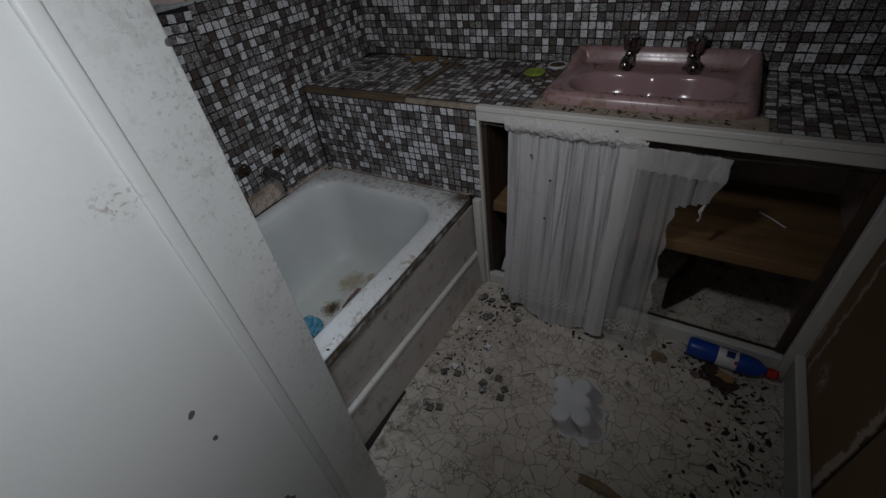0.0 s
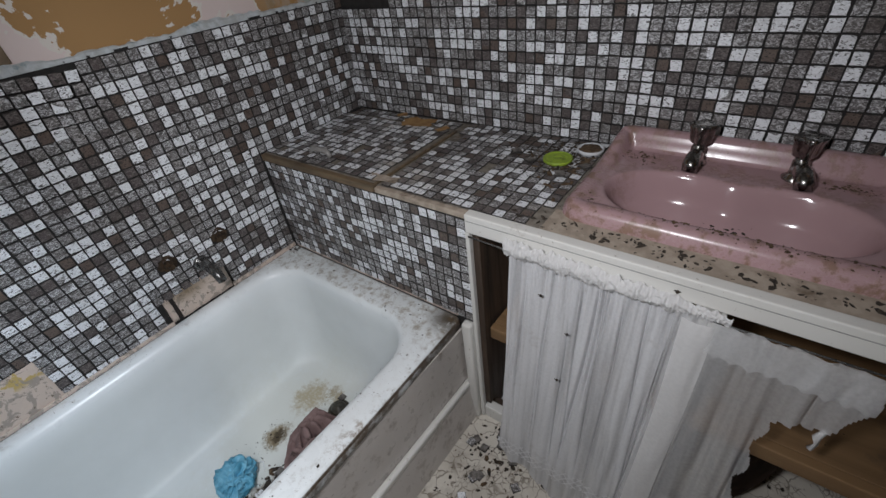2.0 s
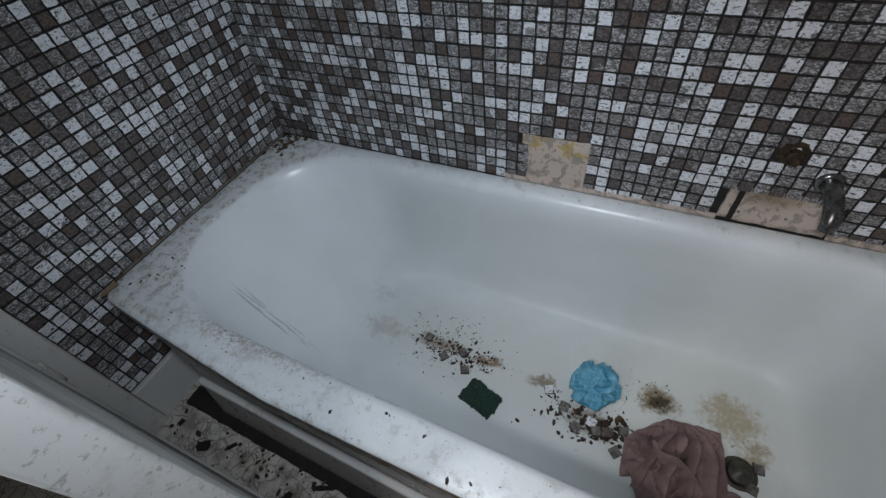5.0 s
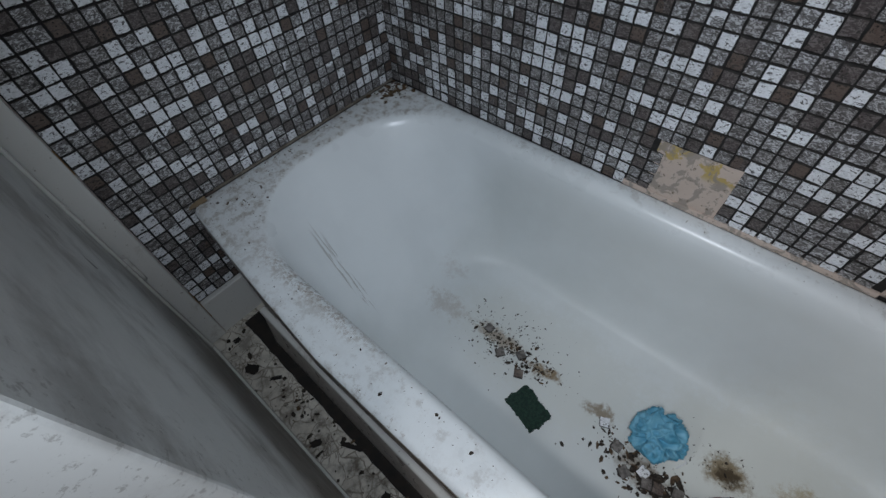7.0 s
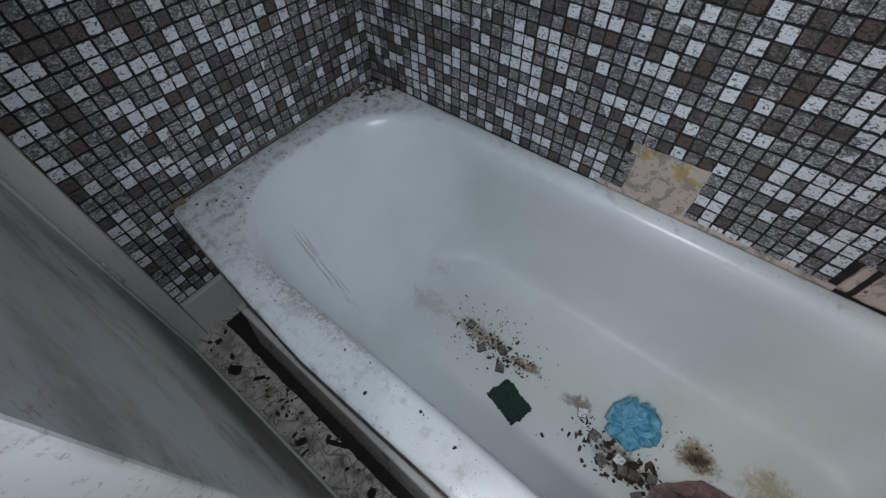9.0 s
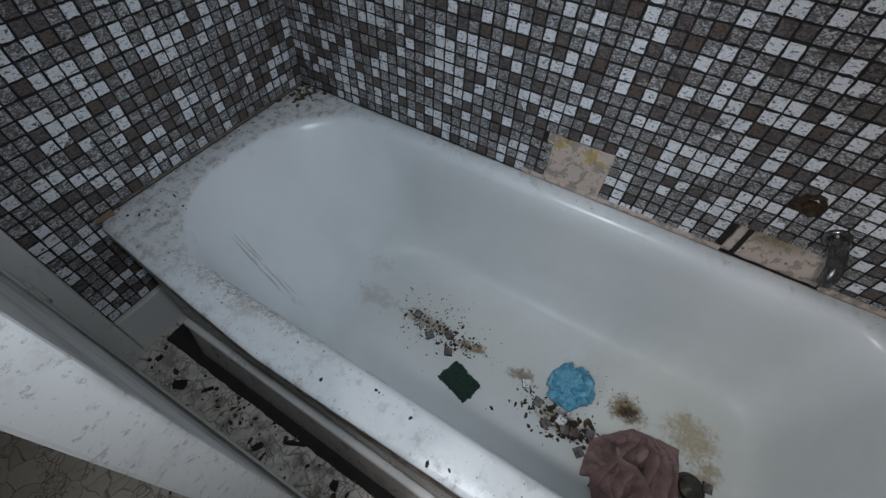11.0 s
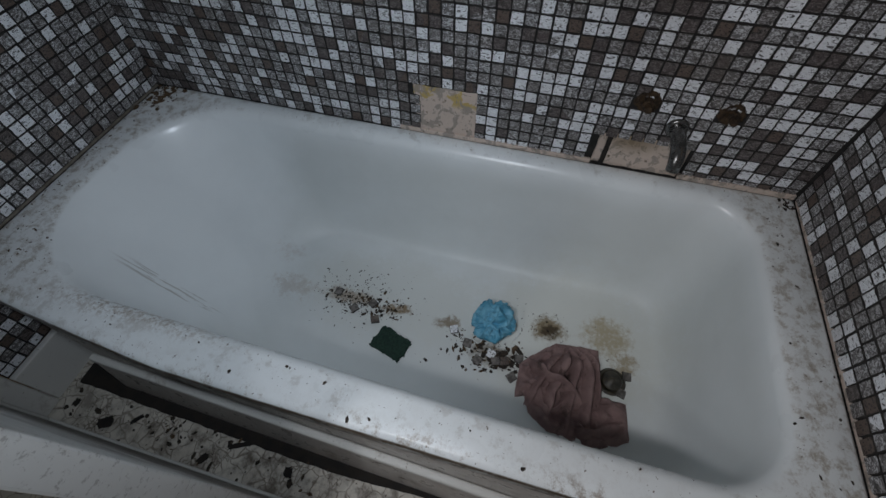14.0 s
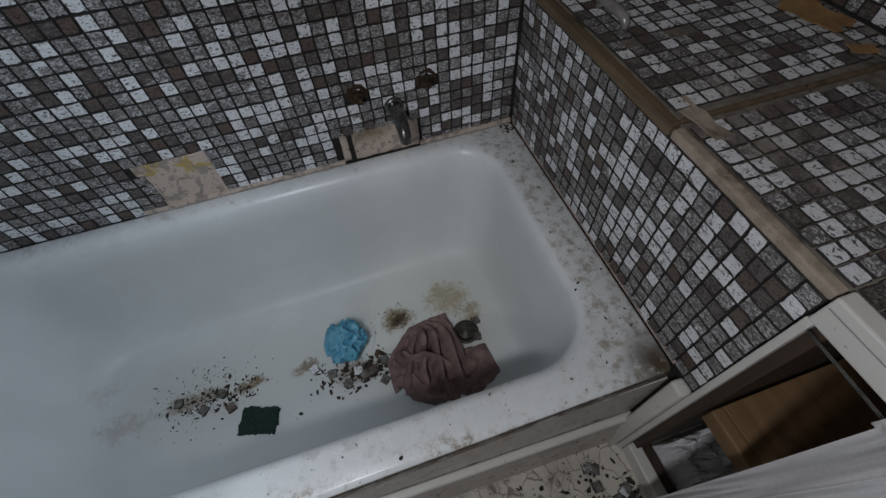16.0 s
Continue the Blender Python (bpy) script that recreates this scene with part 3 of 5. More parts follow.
# the dark hallway beyond the doorway
structure("hall_floor", box(0.3, 2.3, -1.5, -0.1, -0.05, 0.0), M_FLOOR, "dirty vinyl floor of the hallway", "floor")
structure("hall_ceiling", box(0.3, 2.3, -1.5, -0.1, RH, RH + 0.05), M_CEIL, "plain hallway ceiling", "ceiling")
structure("wall_hall_south", box(0.3, 2.3, -1.6, -1.5, 0, RH), M_HALL, "plain papered hallway wall", "wall")
structure("wall_hall_west", box(0.2, 0.3, -1.6, -0.1, 0, RH), M_HALL, "plain papered hallway wall", "wall")
structure("wall_hall_east", box(2.3, 2.4, -1.6, -0.1, 0, RH), M_HALL, "plain papered hallway wall", "wall")

# window over the basin
window_1 = tagged(new("window_1"), "white painted window above the basin, dark outside", "window", "", "structure")
bm = box(0.56, 0.61, RY + 0.03, RY + 0.09, 1.16, 2.0, 0.004)
box(1.32, 1.37, RY + 0.03, RY + 0.09, 1.16, 2.0, 0.004, bm)
box(0.61, 1.32, RY + 0.03, RY + 0.09, 1.95, 2.0, 0.004, bm)
box(0.61, 1.32, RY + 0.03, RY + 0.09, 1.19, 1.24, 0.004, bm)
part("window_frame", bm, M_PAINT, window_1)
part("pane", box(0.61, 1.32, RY + 0.058, RY + 0.064, 1.24, 1.95), M_GLASS, window_1)
part("window_sill", box(0.53, 1.40, RY - 0.03, RY + 0.10, 1.158, 1.188, 0.006), M_PAINT, window_1, "chipped white painted sill")
structure("backdrop", box(0.0, 2.0, RY + 0.9, RY + 0.95, 0.5, 2.6), M_DARK, "night outside the window", "backdrop")

# grout beds behind the mosaic
part("grout_bed", box(-0.008, 0.0, 0.0, RY, RIM - 0.03, TOP), M_GROUT, wall_west)
part("grout_bed", box(0.0, RX, RY, RY + 0.008, CT - 0.05, TOP), M_GROUT, wall_north)
part("grout_bed", box(0.0, 0.81, -0.008, 0.0, 0.155, TOP), M_GROUT, wall_south)
part("grout_bed", box(RX, RX + 0.008, 1.735, RY, CT - 0.03, TOP), M_GROUT, wall_east)


def ragged_edge(parent, a, b, up, out, seed):
    """A rough line of adhesive along the top of the mosaic."""
    rnd = random.Random(seed)
    a, b, up, out = Vector(a), Vector(b), Vector(up), Vector(out)
    n = max(8, int((b - a).length / 0.012))
    rings = []
    for i in range(n + 1):
        p = a.lerp(b, i / n)
        h = 0.004 + 0.014 * max(0, noise.noise(p * 9 + Vector((seed, 0, 0))) + 0.35) + 0.005 * rnd.random()
        d = 0.003 + 0.005 * rnd.random()
        rings.append([p - up * 0.006, p - up * 0.004 + out * d, p + up * (h * 0.6) + out * (d * 0.8), p + up * h])
    bm = loft(rings, cyclic=False)
    bmesh.ops.recalc_face_normals(bm, faces=bm.faces[:])
    part("adhesive_edge", bm, M_ADHESIVE, parent, "broken bluish white adhesive edge")


ragged_edge(wall_west, (-0.004, 0, TOP), (-0.004, RY, TOP), (0, 0, 1), (1, 0, 0), 3)
ragged_edge(wall_north, (0, RY + 0.004, TOP), (0.54, RY + 0.004, TOP), (0, 0, 1), (0, -1, 0), 5)
ragged_edge(wall_north, (1.39, RY + 0.004, TOP), (RX, RY + 0.004, TOP), (0, 0, 1), (0, -1, 0), 6)
ragged_edge(wall_south, (0, -0.004, TOP), (0.81, -0.004, TOP), (0, 0, 1), (0, 1, 0), 8)
# white scraped render in the north-west corner above the mosaic
part("render_patch", box(0.004, 0.235, RY + 0.001, RY + 0.008, TOP - 0.032, TOP + 0.03, 0.003), M_ADHESIVE, wall_north, "pale blue scraped render")

# scraped brown strip up the west wall above the mosaic
part("painted_strip", box(-0.008, -0.003, STRIP_Y - 0.022, STRIP_Y + 0.022, TOP + 0.016, RH - 0.01, 0.002), M_EDGE, wall_west, "yellow-brown painted strip on bare plaster")
# brown boards and skirting of the east wall
part("wall_board", box(RX - 0.004, RX + 0.008, 1.252, 1.735, 0.0, 1.6, 0.0015), M_BOARD, wall_east, "brown hardboard with scraped pale strips")
part("wall_board", box(RX - 0.004, RX + 0.008, 0.0, 1.238, 0.0, 1.6, 0.0015), M_BOARD, wall_east, "brown hardboard with scraped pale strips")
part("board_gap", box(RX + 0.0, RX + 0.0075, 1.238, 1.252, 0.0, 1.6), M_DARK, wall_east)
baseboard = structure("baseboard", box(RX - 0.026, RX - 0.0045, 0.0, CF - 0.02, 0.0, 0.098, 0.004), M_GREYSKIRT, "grey painted skirting under brown boards", "baseboard")
part("capping", box(RX - 0.030, RX - 0.0045, 0.0, CF - 0.02, 0.0985, 0.112, 0.004), M_PAINT, baseboard, "chipped white capping strip")
structure("baseboard", box(0.60, 0.81, -0.006, 0.012, 0.0, 0.15, 0.003), M_PAINT, "short white painted skirting by the door frame", "baseboard")

# ---- doorway and door ----
door_frame = tagged(new("door_frame"), "chipped cream painted door frame and architrave", "door frame", "", "structure")
part("architrave", box(0.812, 0.874, -0.006, 0.018, 0.0, 2.06, 0.005), M_PAINT, door_frame)
part("architrave", box(1.682, 1.75, -0.006, 0.018, 0.0, 2.06, 0.005), M_PAINT, door_frame)
part("architrave", box(0.8745, 1.6815, -0.006, 0.018, 2.00, 2.06, 0.005), M_PAINT, door_frame)
part("jamb", box(0.8755, 0.893, -0.10, 0.010, 0.0, 2.0, 0.003), M_PAINT, door_frame)
part("jamb", box(1.663, 1.6795, -0.10, 0.010, 0.0, 2.0, 0.003), M_PAINT, door_frame)
part("head", box(0.8935, 1.6625, -0.10, 0.010, 1.982, 1.9995, 0.003), M_PAINT, door_frame)

door_1 = tagged(new("door_1"), "white painted door standing open, mouldy along its free edge", "door", "", "structure")
part("door_leaf", box(0.865, 0.902, 0.022, 0.782, 0.008, 1.978, 0.003), M_DOOR, door_1)


def bead(y0, y1, z0, z1):
    bm = bmesh.new()
    w = 0.011
    for a, b, c, d in ((y0 - w, y0 + w, z0 - w, z1 + w), (y1 - w, y1 + w, z0 - w, z1 + w)):
        box(0.9005, 0.911, a, b, c, d, 0.0048, bm, 3)
    for a, b in ((z0 - w, z0 + w), (z1 - w, z1 + w)):
        box(0.9005, 0.911, y0 + w, y1 - w, a, b, 0.0048, bm, 3)
    return bm


part("bead_moulding", bead(0.13, 0.676, 0.14, 1.84), M_DOOR, door_1, "half-round panel bead", True)
bm = box(0.8575, 0.8648, 0.030, 0.050, 0.010, 1.976, 0.003)
part("edge_lipping", bm, M_PAINT, door_1, "worn grey-white lipping on the hinge edge")
# solid black strip that gives the hinge slit its shade
part("hinge_shade_strip", box(0.8585, 0.8735, 0.0185, 0.0295, 0.0, 1.976), M_DARK, door_1, "black strip for the shade in the gap along the hinge side")
bm = lathe([(0.0055, 0), (0.0055, 0.024), (0.0048, 0.025), (0.0055, 0.026), (0.0055, 0.050), (0.0048, 0.051), (0.0055, 0.052), (0.0055, 0.075)], 12)
bmesh.ops.translate(bm, verts=bm.verts[:], vec=(0.856, 0.024, 0.345))
part("hinge", bm, M_PAINT, door_1, "painted-over butt hinge", True)
part("edge_lipping", box(0.8575, 0.8648, 0.0505, 0.780, 0.010, 0.030, 0.003), M_PAINT, door_1, "worn grey-white lipping along the foot")
for hz in (0.30, 1.70):
    hb = lathe([(0.007, 0), (0.007, 0.075)], 12)
    bmesh.ops.translate(hb, verts=hb.verts[:], vec=(0.880, 0.014, hz))
    part("hinge", hb, M_PAINT, door_1, "painted-over butt hinge", True)

# ---- bath ----
bath = thing("bathtub", (0.36, 0.85, 0.0), "stained white enamelled bathtub with debris inside", "bathtub")
B0 = Vector((0.36, 0.85, 0.0))


def local(bm, origin=B0):
    bmesh.ops.translate(bm, verts=bm.verts[:], vec=-origin)
    return bm


rings = [rrect(0.012, 0.722, 0.008, 1.69, 0.388, (.03, .03, .012, .012)), rrect(0.004, 0.736, 0.004, 1.694, 0.390, (.03, .03, .012, .012)), rrect(0.003, 0.739, 0.003, 1.695, 0.398, (.03, .03, .012, .012)),
         rrect(0.003, 0.738, 0.003, 1.695, 0.420, (.03, .03, .012, .012)), rrect(0.006, 0.733, 0.006, 1.692, 0.429, (.03, .03, .012, .012)), rrect(0.012, 0.725, 0.012, 1.686, RIM, (.03, .03, .012, .012)),
         rrect(0.034, 0.678, 0.070, 1.618, RIM, (.25, .25, .135, .12)), rrect(0.042, 0.670, 0.079, 1.611, RIM - .0025, (.25, .25, .135, .12)),
         rrect(0.050, 0.663, 0.087, 1.604, RIM - .008, (.245, .245, .13, .115)), rrect(0.056, 0.658, 0.094, 1.599, RIM - .016, (.24, .24, .128, .113)),
         rrect(0.060, 0.655, 0.100, 1.596, RIM - .026, (.24, .24, .125, .11))]
for i in range(1, 15):
    f = i / 14
    g = 1 - math.sqrt(max(0.0, 1 - max(0, f - 0.35) ** 2 / 0.4225)) if f > 0.35 else 0.0
    zz = 0.406 - 0.358 * math.sin(f * math.pi / 2) ** 0.9
    s = f * 0.45 + g * 0.55
    d = (0.406 - zz) / 0.358
    rings.append(rrect(0.060 + 0.092 * s, 0.655 - 0.118 * s, 0.100 + 0.35 * (0.72 * d + 0.28 * s), 1.596 - 0.106 * s, zz,
                       (.24 - .09 * s, .24 - .09 * s, .125 - .025 * s, .11 - .01 * s)))
for s in (0.2, 0.45, 0.7, 0.92):
    rings.append(rrect(0.152 + 0.19 * s, 0.537 - 0.19 * s, 0.45 + 0.45 * s, 1.49 - 0.18 * s, 0.048 - 0.006 * min(1, s * 2.5), 0.15 - 0.149 * s + 0.0))
for ring in rings[6:]:
    for p in ring:
        p.x -= 0.024 * sm(0.35, 0.65, p.x) * max(0.0, 1 - p.y / 1.4)
for ring in rings[:6]:
    for p in ring:
        p.x -= 0.052 * sm(0.45, 0.70, p.x) * max(0.0, 1 - p.y / 0.55) ** 1.2
bm = loft(rings, False, True)
bmesh.ops.recalc_face_normals(bm, faces=bm.faces[:])
part("tub", local(bm), M_ENAMEL, bath, "", True)
bm = bmesh.new()
lathe([(0.036, 0.0), (0.037, 0.004), (0.032, 0.006), (0.026, 0.003), (0.022, 0.0005), (0.0015, 0.0005)], 28, bm=bm)
bmesh.ops.translate(bm, verts=bm.verts[:], vec=Vector((0.385, 1.425, 0.0425)) - B0)
part("waste", bm, M_DRAIN, bath, "dark tarnished plug hole", True)
bm = lathe([(0.0255, 0.0), (0.026, 0.009), (0.022, 0.012), (0.010, 0.012), (0.006, 0.020), (0.0015, 0.021)], 24)
bmesh.ops.translate(bm, verts=bm.verts[:], vec=Vector((0.385, 1.425, 0.045)) - B0)
part("plug", bm, M_DRAIN, bath, "black rubber plug", True)

def slant(bm, lean=0.0):
    """The panel stands a little out of line with the tub, and its foot leans out."""
    for v in bm.verts:
        v.co.x += 0.026 * (v.co.y - 1.35) + lean * max(0.0, 0.14 - v.co.z)
    return local(bm)


bath_panel = part("side_panel", slant(box(0.720, 0.732, 0.16, 1.696, 0.14, 0.388, 0.002)), M_PANEL, bath, "grimy painted side panel with a moulded batten")
part("lower_panel", slant(box(0.7325, 0.749, 0.16, 1.696, 0.0, 0.146, 0.002), 0.11), M_PANEL, bath_panel)
part("batten", slant(box(0.7325, 0.752, 0.16, 1.696, 0.1465, 0.170, 0.006, seg=3)), M_PAINT, bath_panel, "dirty white rounded batten", True)
corner_post = structure("trim", box(0.752, 0.783, 1.672, CF - 0.001, 0.0, RIM - 0.002, 0.006), M_PAINT, "white painted rounded corner post", "trim", True)

# ---- vanity counter ----
vanity = tagged(new("vanity_unit"), "built-in cupboard with tiled front and open shelves", "cupboard", "", "structure")
part("side_wall", box(0.0, 0.783, CF, CF + 0.03, RIM - 0.05, CT - 0.018), M_GROUT, vanity, "mosaic-faced end above the bath")
part("side_wall_low", box(0.0, 0.783, CF + 0.0005, CF + 0.03, 0.0, RIM - 0.051), M_DARKWOOD, vanity)
part("jamb", box(0.7835, 0.795, CF - 0.012, CF + 0.003, 0.0, CT - 0.048, 0.002), M_PAINT, vanity, "thin white painted edge strip")
part("jamb", box(0.784, 0.812, CF + 0.0035, CF + 0.034, 0.062, CT - 0.048, 0.002), M_DARKWOOD, vanity, "bare dark brown timber jamb")
part("post", box(1.832, RX - 0.0045, CF - 0.012, CF + 0.03, 0.0, CT - 0.048, 0.003), M_PAINT, vanity, "chipped white painted post")
part("post", box(1.806, 1.8315, CF + 0.008, CF + 0.03, 0.062, CT - 0.048, 0.003), M_DARKWOOD, vanity, "bare dark timber stop")
part("mullion", box(1.270, 1.308, CF + 0.004, CF + 0.034, 0.058, CT - 0.048, 0.003), M_PAINT, vanity, "white painted upright behind the curtain")
part("bottom_rail", box(0.7955, 1.8315, CF - 0.008, CF + 0.022, 0.0, 0.055, 0.004), M_PAINT, vanity, "scuffed white floor rail")
part("rail_back", box(0.7955, 1.8315, CF + 0.0225, CF + 0.05, 0.0, 0.04, 0.003), M_DARKWOOD, vanity)
bm = box(0.786, RX - 0.0045, CF - 0.014, CF + 0.012, CT - 0.047, CT + 0.002, 0.003)
apron = part("apron", bm, M_PAINT, vanity, "white painted fascia board")
part("groove", box(0.79, RX - 0.006, CF - 0.0146, CF - 0.0138, CT - 0.0155, CT - 0.0135), M_GREYSKIRT, apron)
bm = box(0.0, 0.985, CF + 0.0125, RY - 0.0005, CT - 0.022, CT - 0.0045)
box(1.525, RX - 0.0005, CF + 0.0125, RY - 0.0005, CT - 0.022, CT - 0.0045, 0, bm)
box(0.985, 1.525, CF + 0.0125, 1.795, CT - 0.022, CT - 0.0045, 0, bm)
box(0.985, 1.525, 2.145, RY - 0.0005, CT - 0.022, CT - 0.0045, 0, bm)
bare = box(0.955, 1.57, CF + 0.013, 1.80, CT - 0.0043, CT - 0.0015)
part("bare_front", bare, M_GROUT_PALE, vanity, "bare tan adhesive strip before the basin")
part("worktop_board", bm, M_GROUT_COUNTER, vanity, "grey grouted worktop base")
bm = box(0.816, RX - 0.0005, CF + 0.045, RY - 0.002, 0.385, 0.405, 0.002)
shelf = part("shelf", bm, M_SHELF, vanity, "dusty brown wooden shelf")
part("shelf_edge", box(0.816, 1.8315, CF + 0.020, CF + 0.044, 0.365, 0.4065, 0.003), M_SHELF, shelf)
part("lining", box(RX - 0.006, RX - 0.001, CF + 0.035, RY - 0.002, 0.0, CT - 0.024), M_PINKWALL, vanity)
part("lining", box(0.802, 0.81, CF + 0.036, RY - 0.002, 0.0, CT - 0.024), M_DARKWOOD, vanity)
part("lining", box(0.811, RX - 0.0065, RY - 0.008, RY - 0.0025, 0.0, CT - 0.024), M_PINKWALL, vanity)
# curled flap of old vinyl under the shelf
rings = []
for i in range(12):
    f = i / 11
    rings.append([(1.46 + 0.05 * math.sin(f * 2.2) + 0.02 * f, CF + 0.10 + 0.06 * f + d, 0.02 + 0.30 * f) for d in (0.0, 0.05, 0.11, 0.16)])
fl = thing("vinyl_flap", (1.46, CF + 0.15, 0.0), "curled dark brown flap of old vinyl in the cupboard", "vinyl flap")
bm = loft(rings, cyclic=False)
bmesh.ops.solidify(bm, geom=bm.faces[:], thickness=0.003)
part("sheet", local(bm, Vector((1.46, CF + 0.15, 0.0))), M_DARKWOOD, fl, "", True)
# bent white rod lying on the shelf
rod = thing("plastic_strip", (1.69, 1.93, 0.406), "bent white plastic strip lying on the shelf", "strip")
part("strip", tube([(-.035, .03, .004), (0, .0, .005), (.02, -.02, .004), (.035, -.035, .004)], 0.0022, 8), M_WHITEPLASTIC, rod, "", True)

# hatch lid at the end of the counter
lid = thing("hatch_lid", (0.245, 1.88, CT - 0.004), "mosaic-covered access lid with wooden edge and handle", "hatch lid")
L0 = Vector((0.245, 1.88, CT - 0.004))
part("board", local(box(0.004, 0.488, CF + 0.010, 2.085, CT - 0.0035, CT + 0.003), L0), M_GROUT_COUNTER, lid)
part("edge_strip", local(box(0.004, 0.498, CF - 0.009, CF + 0.0095, CT - 0.017, CT + 0.003, 0.003), L0), M_EDGE, lid, "worn bare wood edge")
part("edge_strip", local(box(0.4885, 0.497, CF + 0.0100, 2.085, CT - 0.0035, CT + 0.0035, 0.002), L0), M_EDGE, lid, "worn bare wood edge")
part("edge_strip", local(box(0.5005, 0.783, CF - 0.006, CF + 0.0120, CT - 0.0175, CT - 0.002, 0.003), L0), M_GROUT_PALE, vanity, "worn tan counter edge").matrix_basis = Matrix.Translation(L0)
pts = [(-.040, 0, .004), (-.040, 0, .012), (-.034, 0, .019), (-.02, 0, .021), (.02, 0, .021), (.034, 0, .019), (.040, 0, .012), (.040, 0, .004)]
bm = tube([(x, y, z + .006) for x, y, z in pts], [.008, .008, .0085, .009, .009, .0085, .008, .008], 14)
bmesh.ops.translate(bm, verts=bm.verts[:], vec=Vector((0.218, 1.762, CT)) - L0)
part("handle", bm, M_NICKEL, lid, "chrome bow handle", True)


# ---- basin ----
S0 = Vector((1.255, 1.968, CT - 0.003))
basin = thing("basin", S0, "pink vitreous inset basin with rusty grime on its edges", "basin")
SW, SD = 0.292, 0.197


def basin_height(x, y):
    ex, ey = SW - abs(x), SD - abs(y)
    e = min(ex, ey)
    if ex < 0.05 and ey < 0.05:
        e = 0.05 - math.hypot(0.05 - ex, 0.05 - ey)
    h = 0.034 * math.sqrt(max(0.0, 1 - (1 - min(1, max(0, e) / 0.024)) ** 2))
    h -= 0.010 * sm(0.030, 0.055, e)
    # raised back
    lift = max(sm(SD - 0.060, SD - 0.040, y), 0.85 * sm(0.060, 0.036, ex) * sm(SD - 0.20, SD - 0.05, y))
    h += 0.036 * lift * sm(0.0, 0.02, e)
    # two-lobed bowl
    d1 = math.hypot((x + 0.090) / 0.140, (y + 0.052) / 0.104)
    d2 = math.hypot((x - 0.090) / 0.140, (y + 0.052) / 0.104)
    d3 = math.hypot(x / 0.12, (y + 0.062) / 0.086)
    k = 10.0
    d = -math.log(math.exp(-k * d1) + math.exp(-k * d2) + math.exp(-k * d3)) / k
    bowl = sm(1.06, 0.80, d) * 0.055 + sm(0.98, 0.35, d) * 0.055
    return h - bowl


nx, ny = 118, 80
bm = bmesh.new()
grid = [[bm.verts.new((-SW + 2 * SW * i / nx, -SD + 2 * SD * j / ny, 0)) for i in range(nx + 1)] for j in range(ny + 1)]
for row in grid:
    for v in row:
        x, y = v.co.x, v.co.y
        ex, ey = SW - abs(x), SD - abs(y)
        if ex < 0.05 and ey < 0.05:
            q = Vector((0.05 - ex, 0.05 - ey))
            m = max(q.x, q.y)
            if q.length > 0:
                q *= m / q.length
            x = math.copysign(SW - 0.05 + q.x, x)
            y = math.copysign(SD - 0.05 + q.y, y)
        v.co = (x, y, basin_height(x, y))
for j in range(ny):
    for i in range(nx):
        bm.faces.new((grid[j][i], grid[j][i + 1], grid[j + 1][i + 1], grid[j + 1][i]))
part("bowl", bm, M_SINK, basin, "", True)
bm = lathe([(0.021, 0.0), (0.022, 0.003), (0.017, 0.004), (0.013, 0.001), (0.002, 0.001)], 24)
bmesh.ops.translate(bm, verts=bm.verts[:], vec=(0.0, -0.055, basin_height(0, -0.055) + 0.001))
part("waste", bm, M_CHROME, basin, "tarnished chrome waste", True)


def basin_tap(x):
    t = thing("basin_tap", (S0.x + x, 2.083, S0.z + 0.022), "tarnished chrome pillar tap with a lobed knob", "tap", "taps on the basin")
    part("body", lathe([(0.024, 0), (0.024, 0.005), (0.018, 0.010), (0.015, 0.018), (0.015, 0.040), (0.012, 0.046), (0.011, 0.052)], 24), M_CHROME, t, "", True)
    part("spout", tube([(0, -0.004, 0.026), (0, -0.025, 0.030), (0, -0.045, 0.030), (0, -0.060, 0.023), (0, -0.066, 0.010)], [.015, .016, .017, .0175, .015], 16), M_CHROME, t, "", True)
    part("knob", lathe([(0.012, 0.048), (0.018, 0.054), (0.020, 0.066), (0.0215, 0.080), (0.0255, 0.092), (0.022, 0.096), (0.012, 0.091), (0.002, 0.091)], 40, 4, 0.17), M_CHROME, t, "four-lobed metal knob", True)
    return t


t1 = basin_tap(-0.092)
t2 = copy_thing(t1, pose(S0.x + 0.094, 2.083, S0.z + 0.022, 0, 0, 12))

# ---- bath tap spout and the two broken valve stubs ----
spout = thing("bath_spout", (0.0, 1.382, 0.566), "dull metal bath spout fixed to the wall", "bath spout")
part("flange", tube([(0.001, 0, 0), (0.006, 0, 0), (0.012, 0, 0)], [.024, .024, .019], 24), M_STEEL, spout, "", True)
part("pipe", tube([(0.008, 0, 0), (0.035, 0, 0.004), (0.065, 0, 0.003), (0.088, 0, -0.006), (0.100, 0, -0.020), (0.103, 0, -0.032)], [.016, .016, .0155, .015, .014, .013], 20), M_STEEL, spout, "", True)


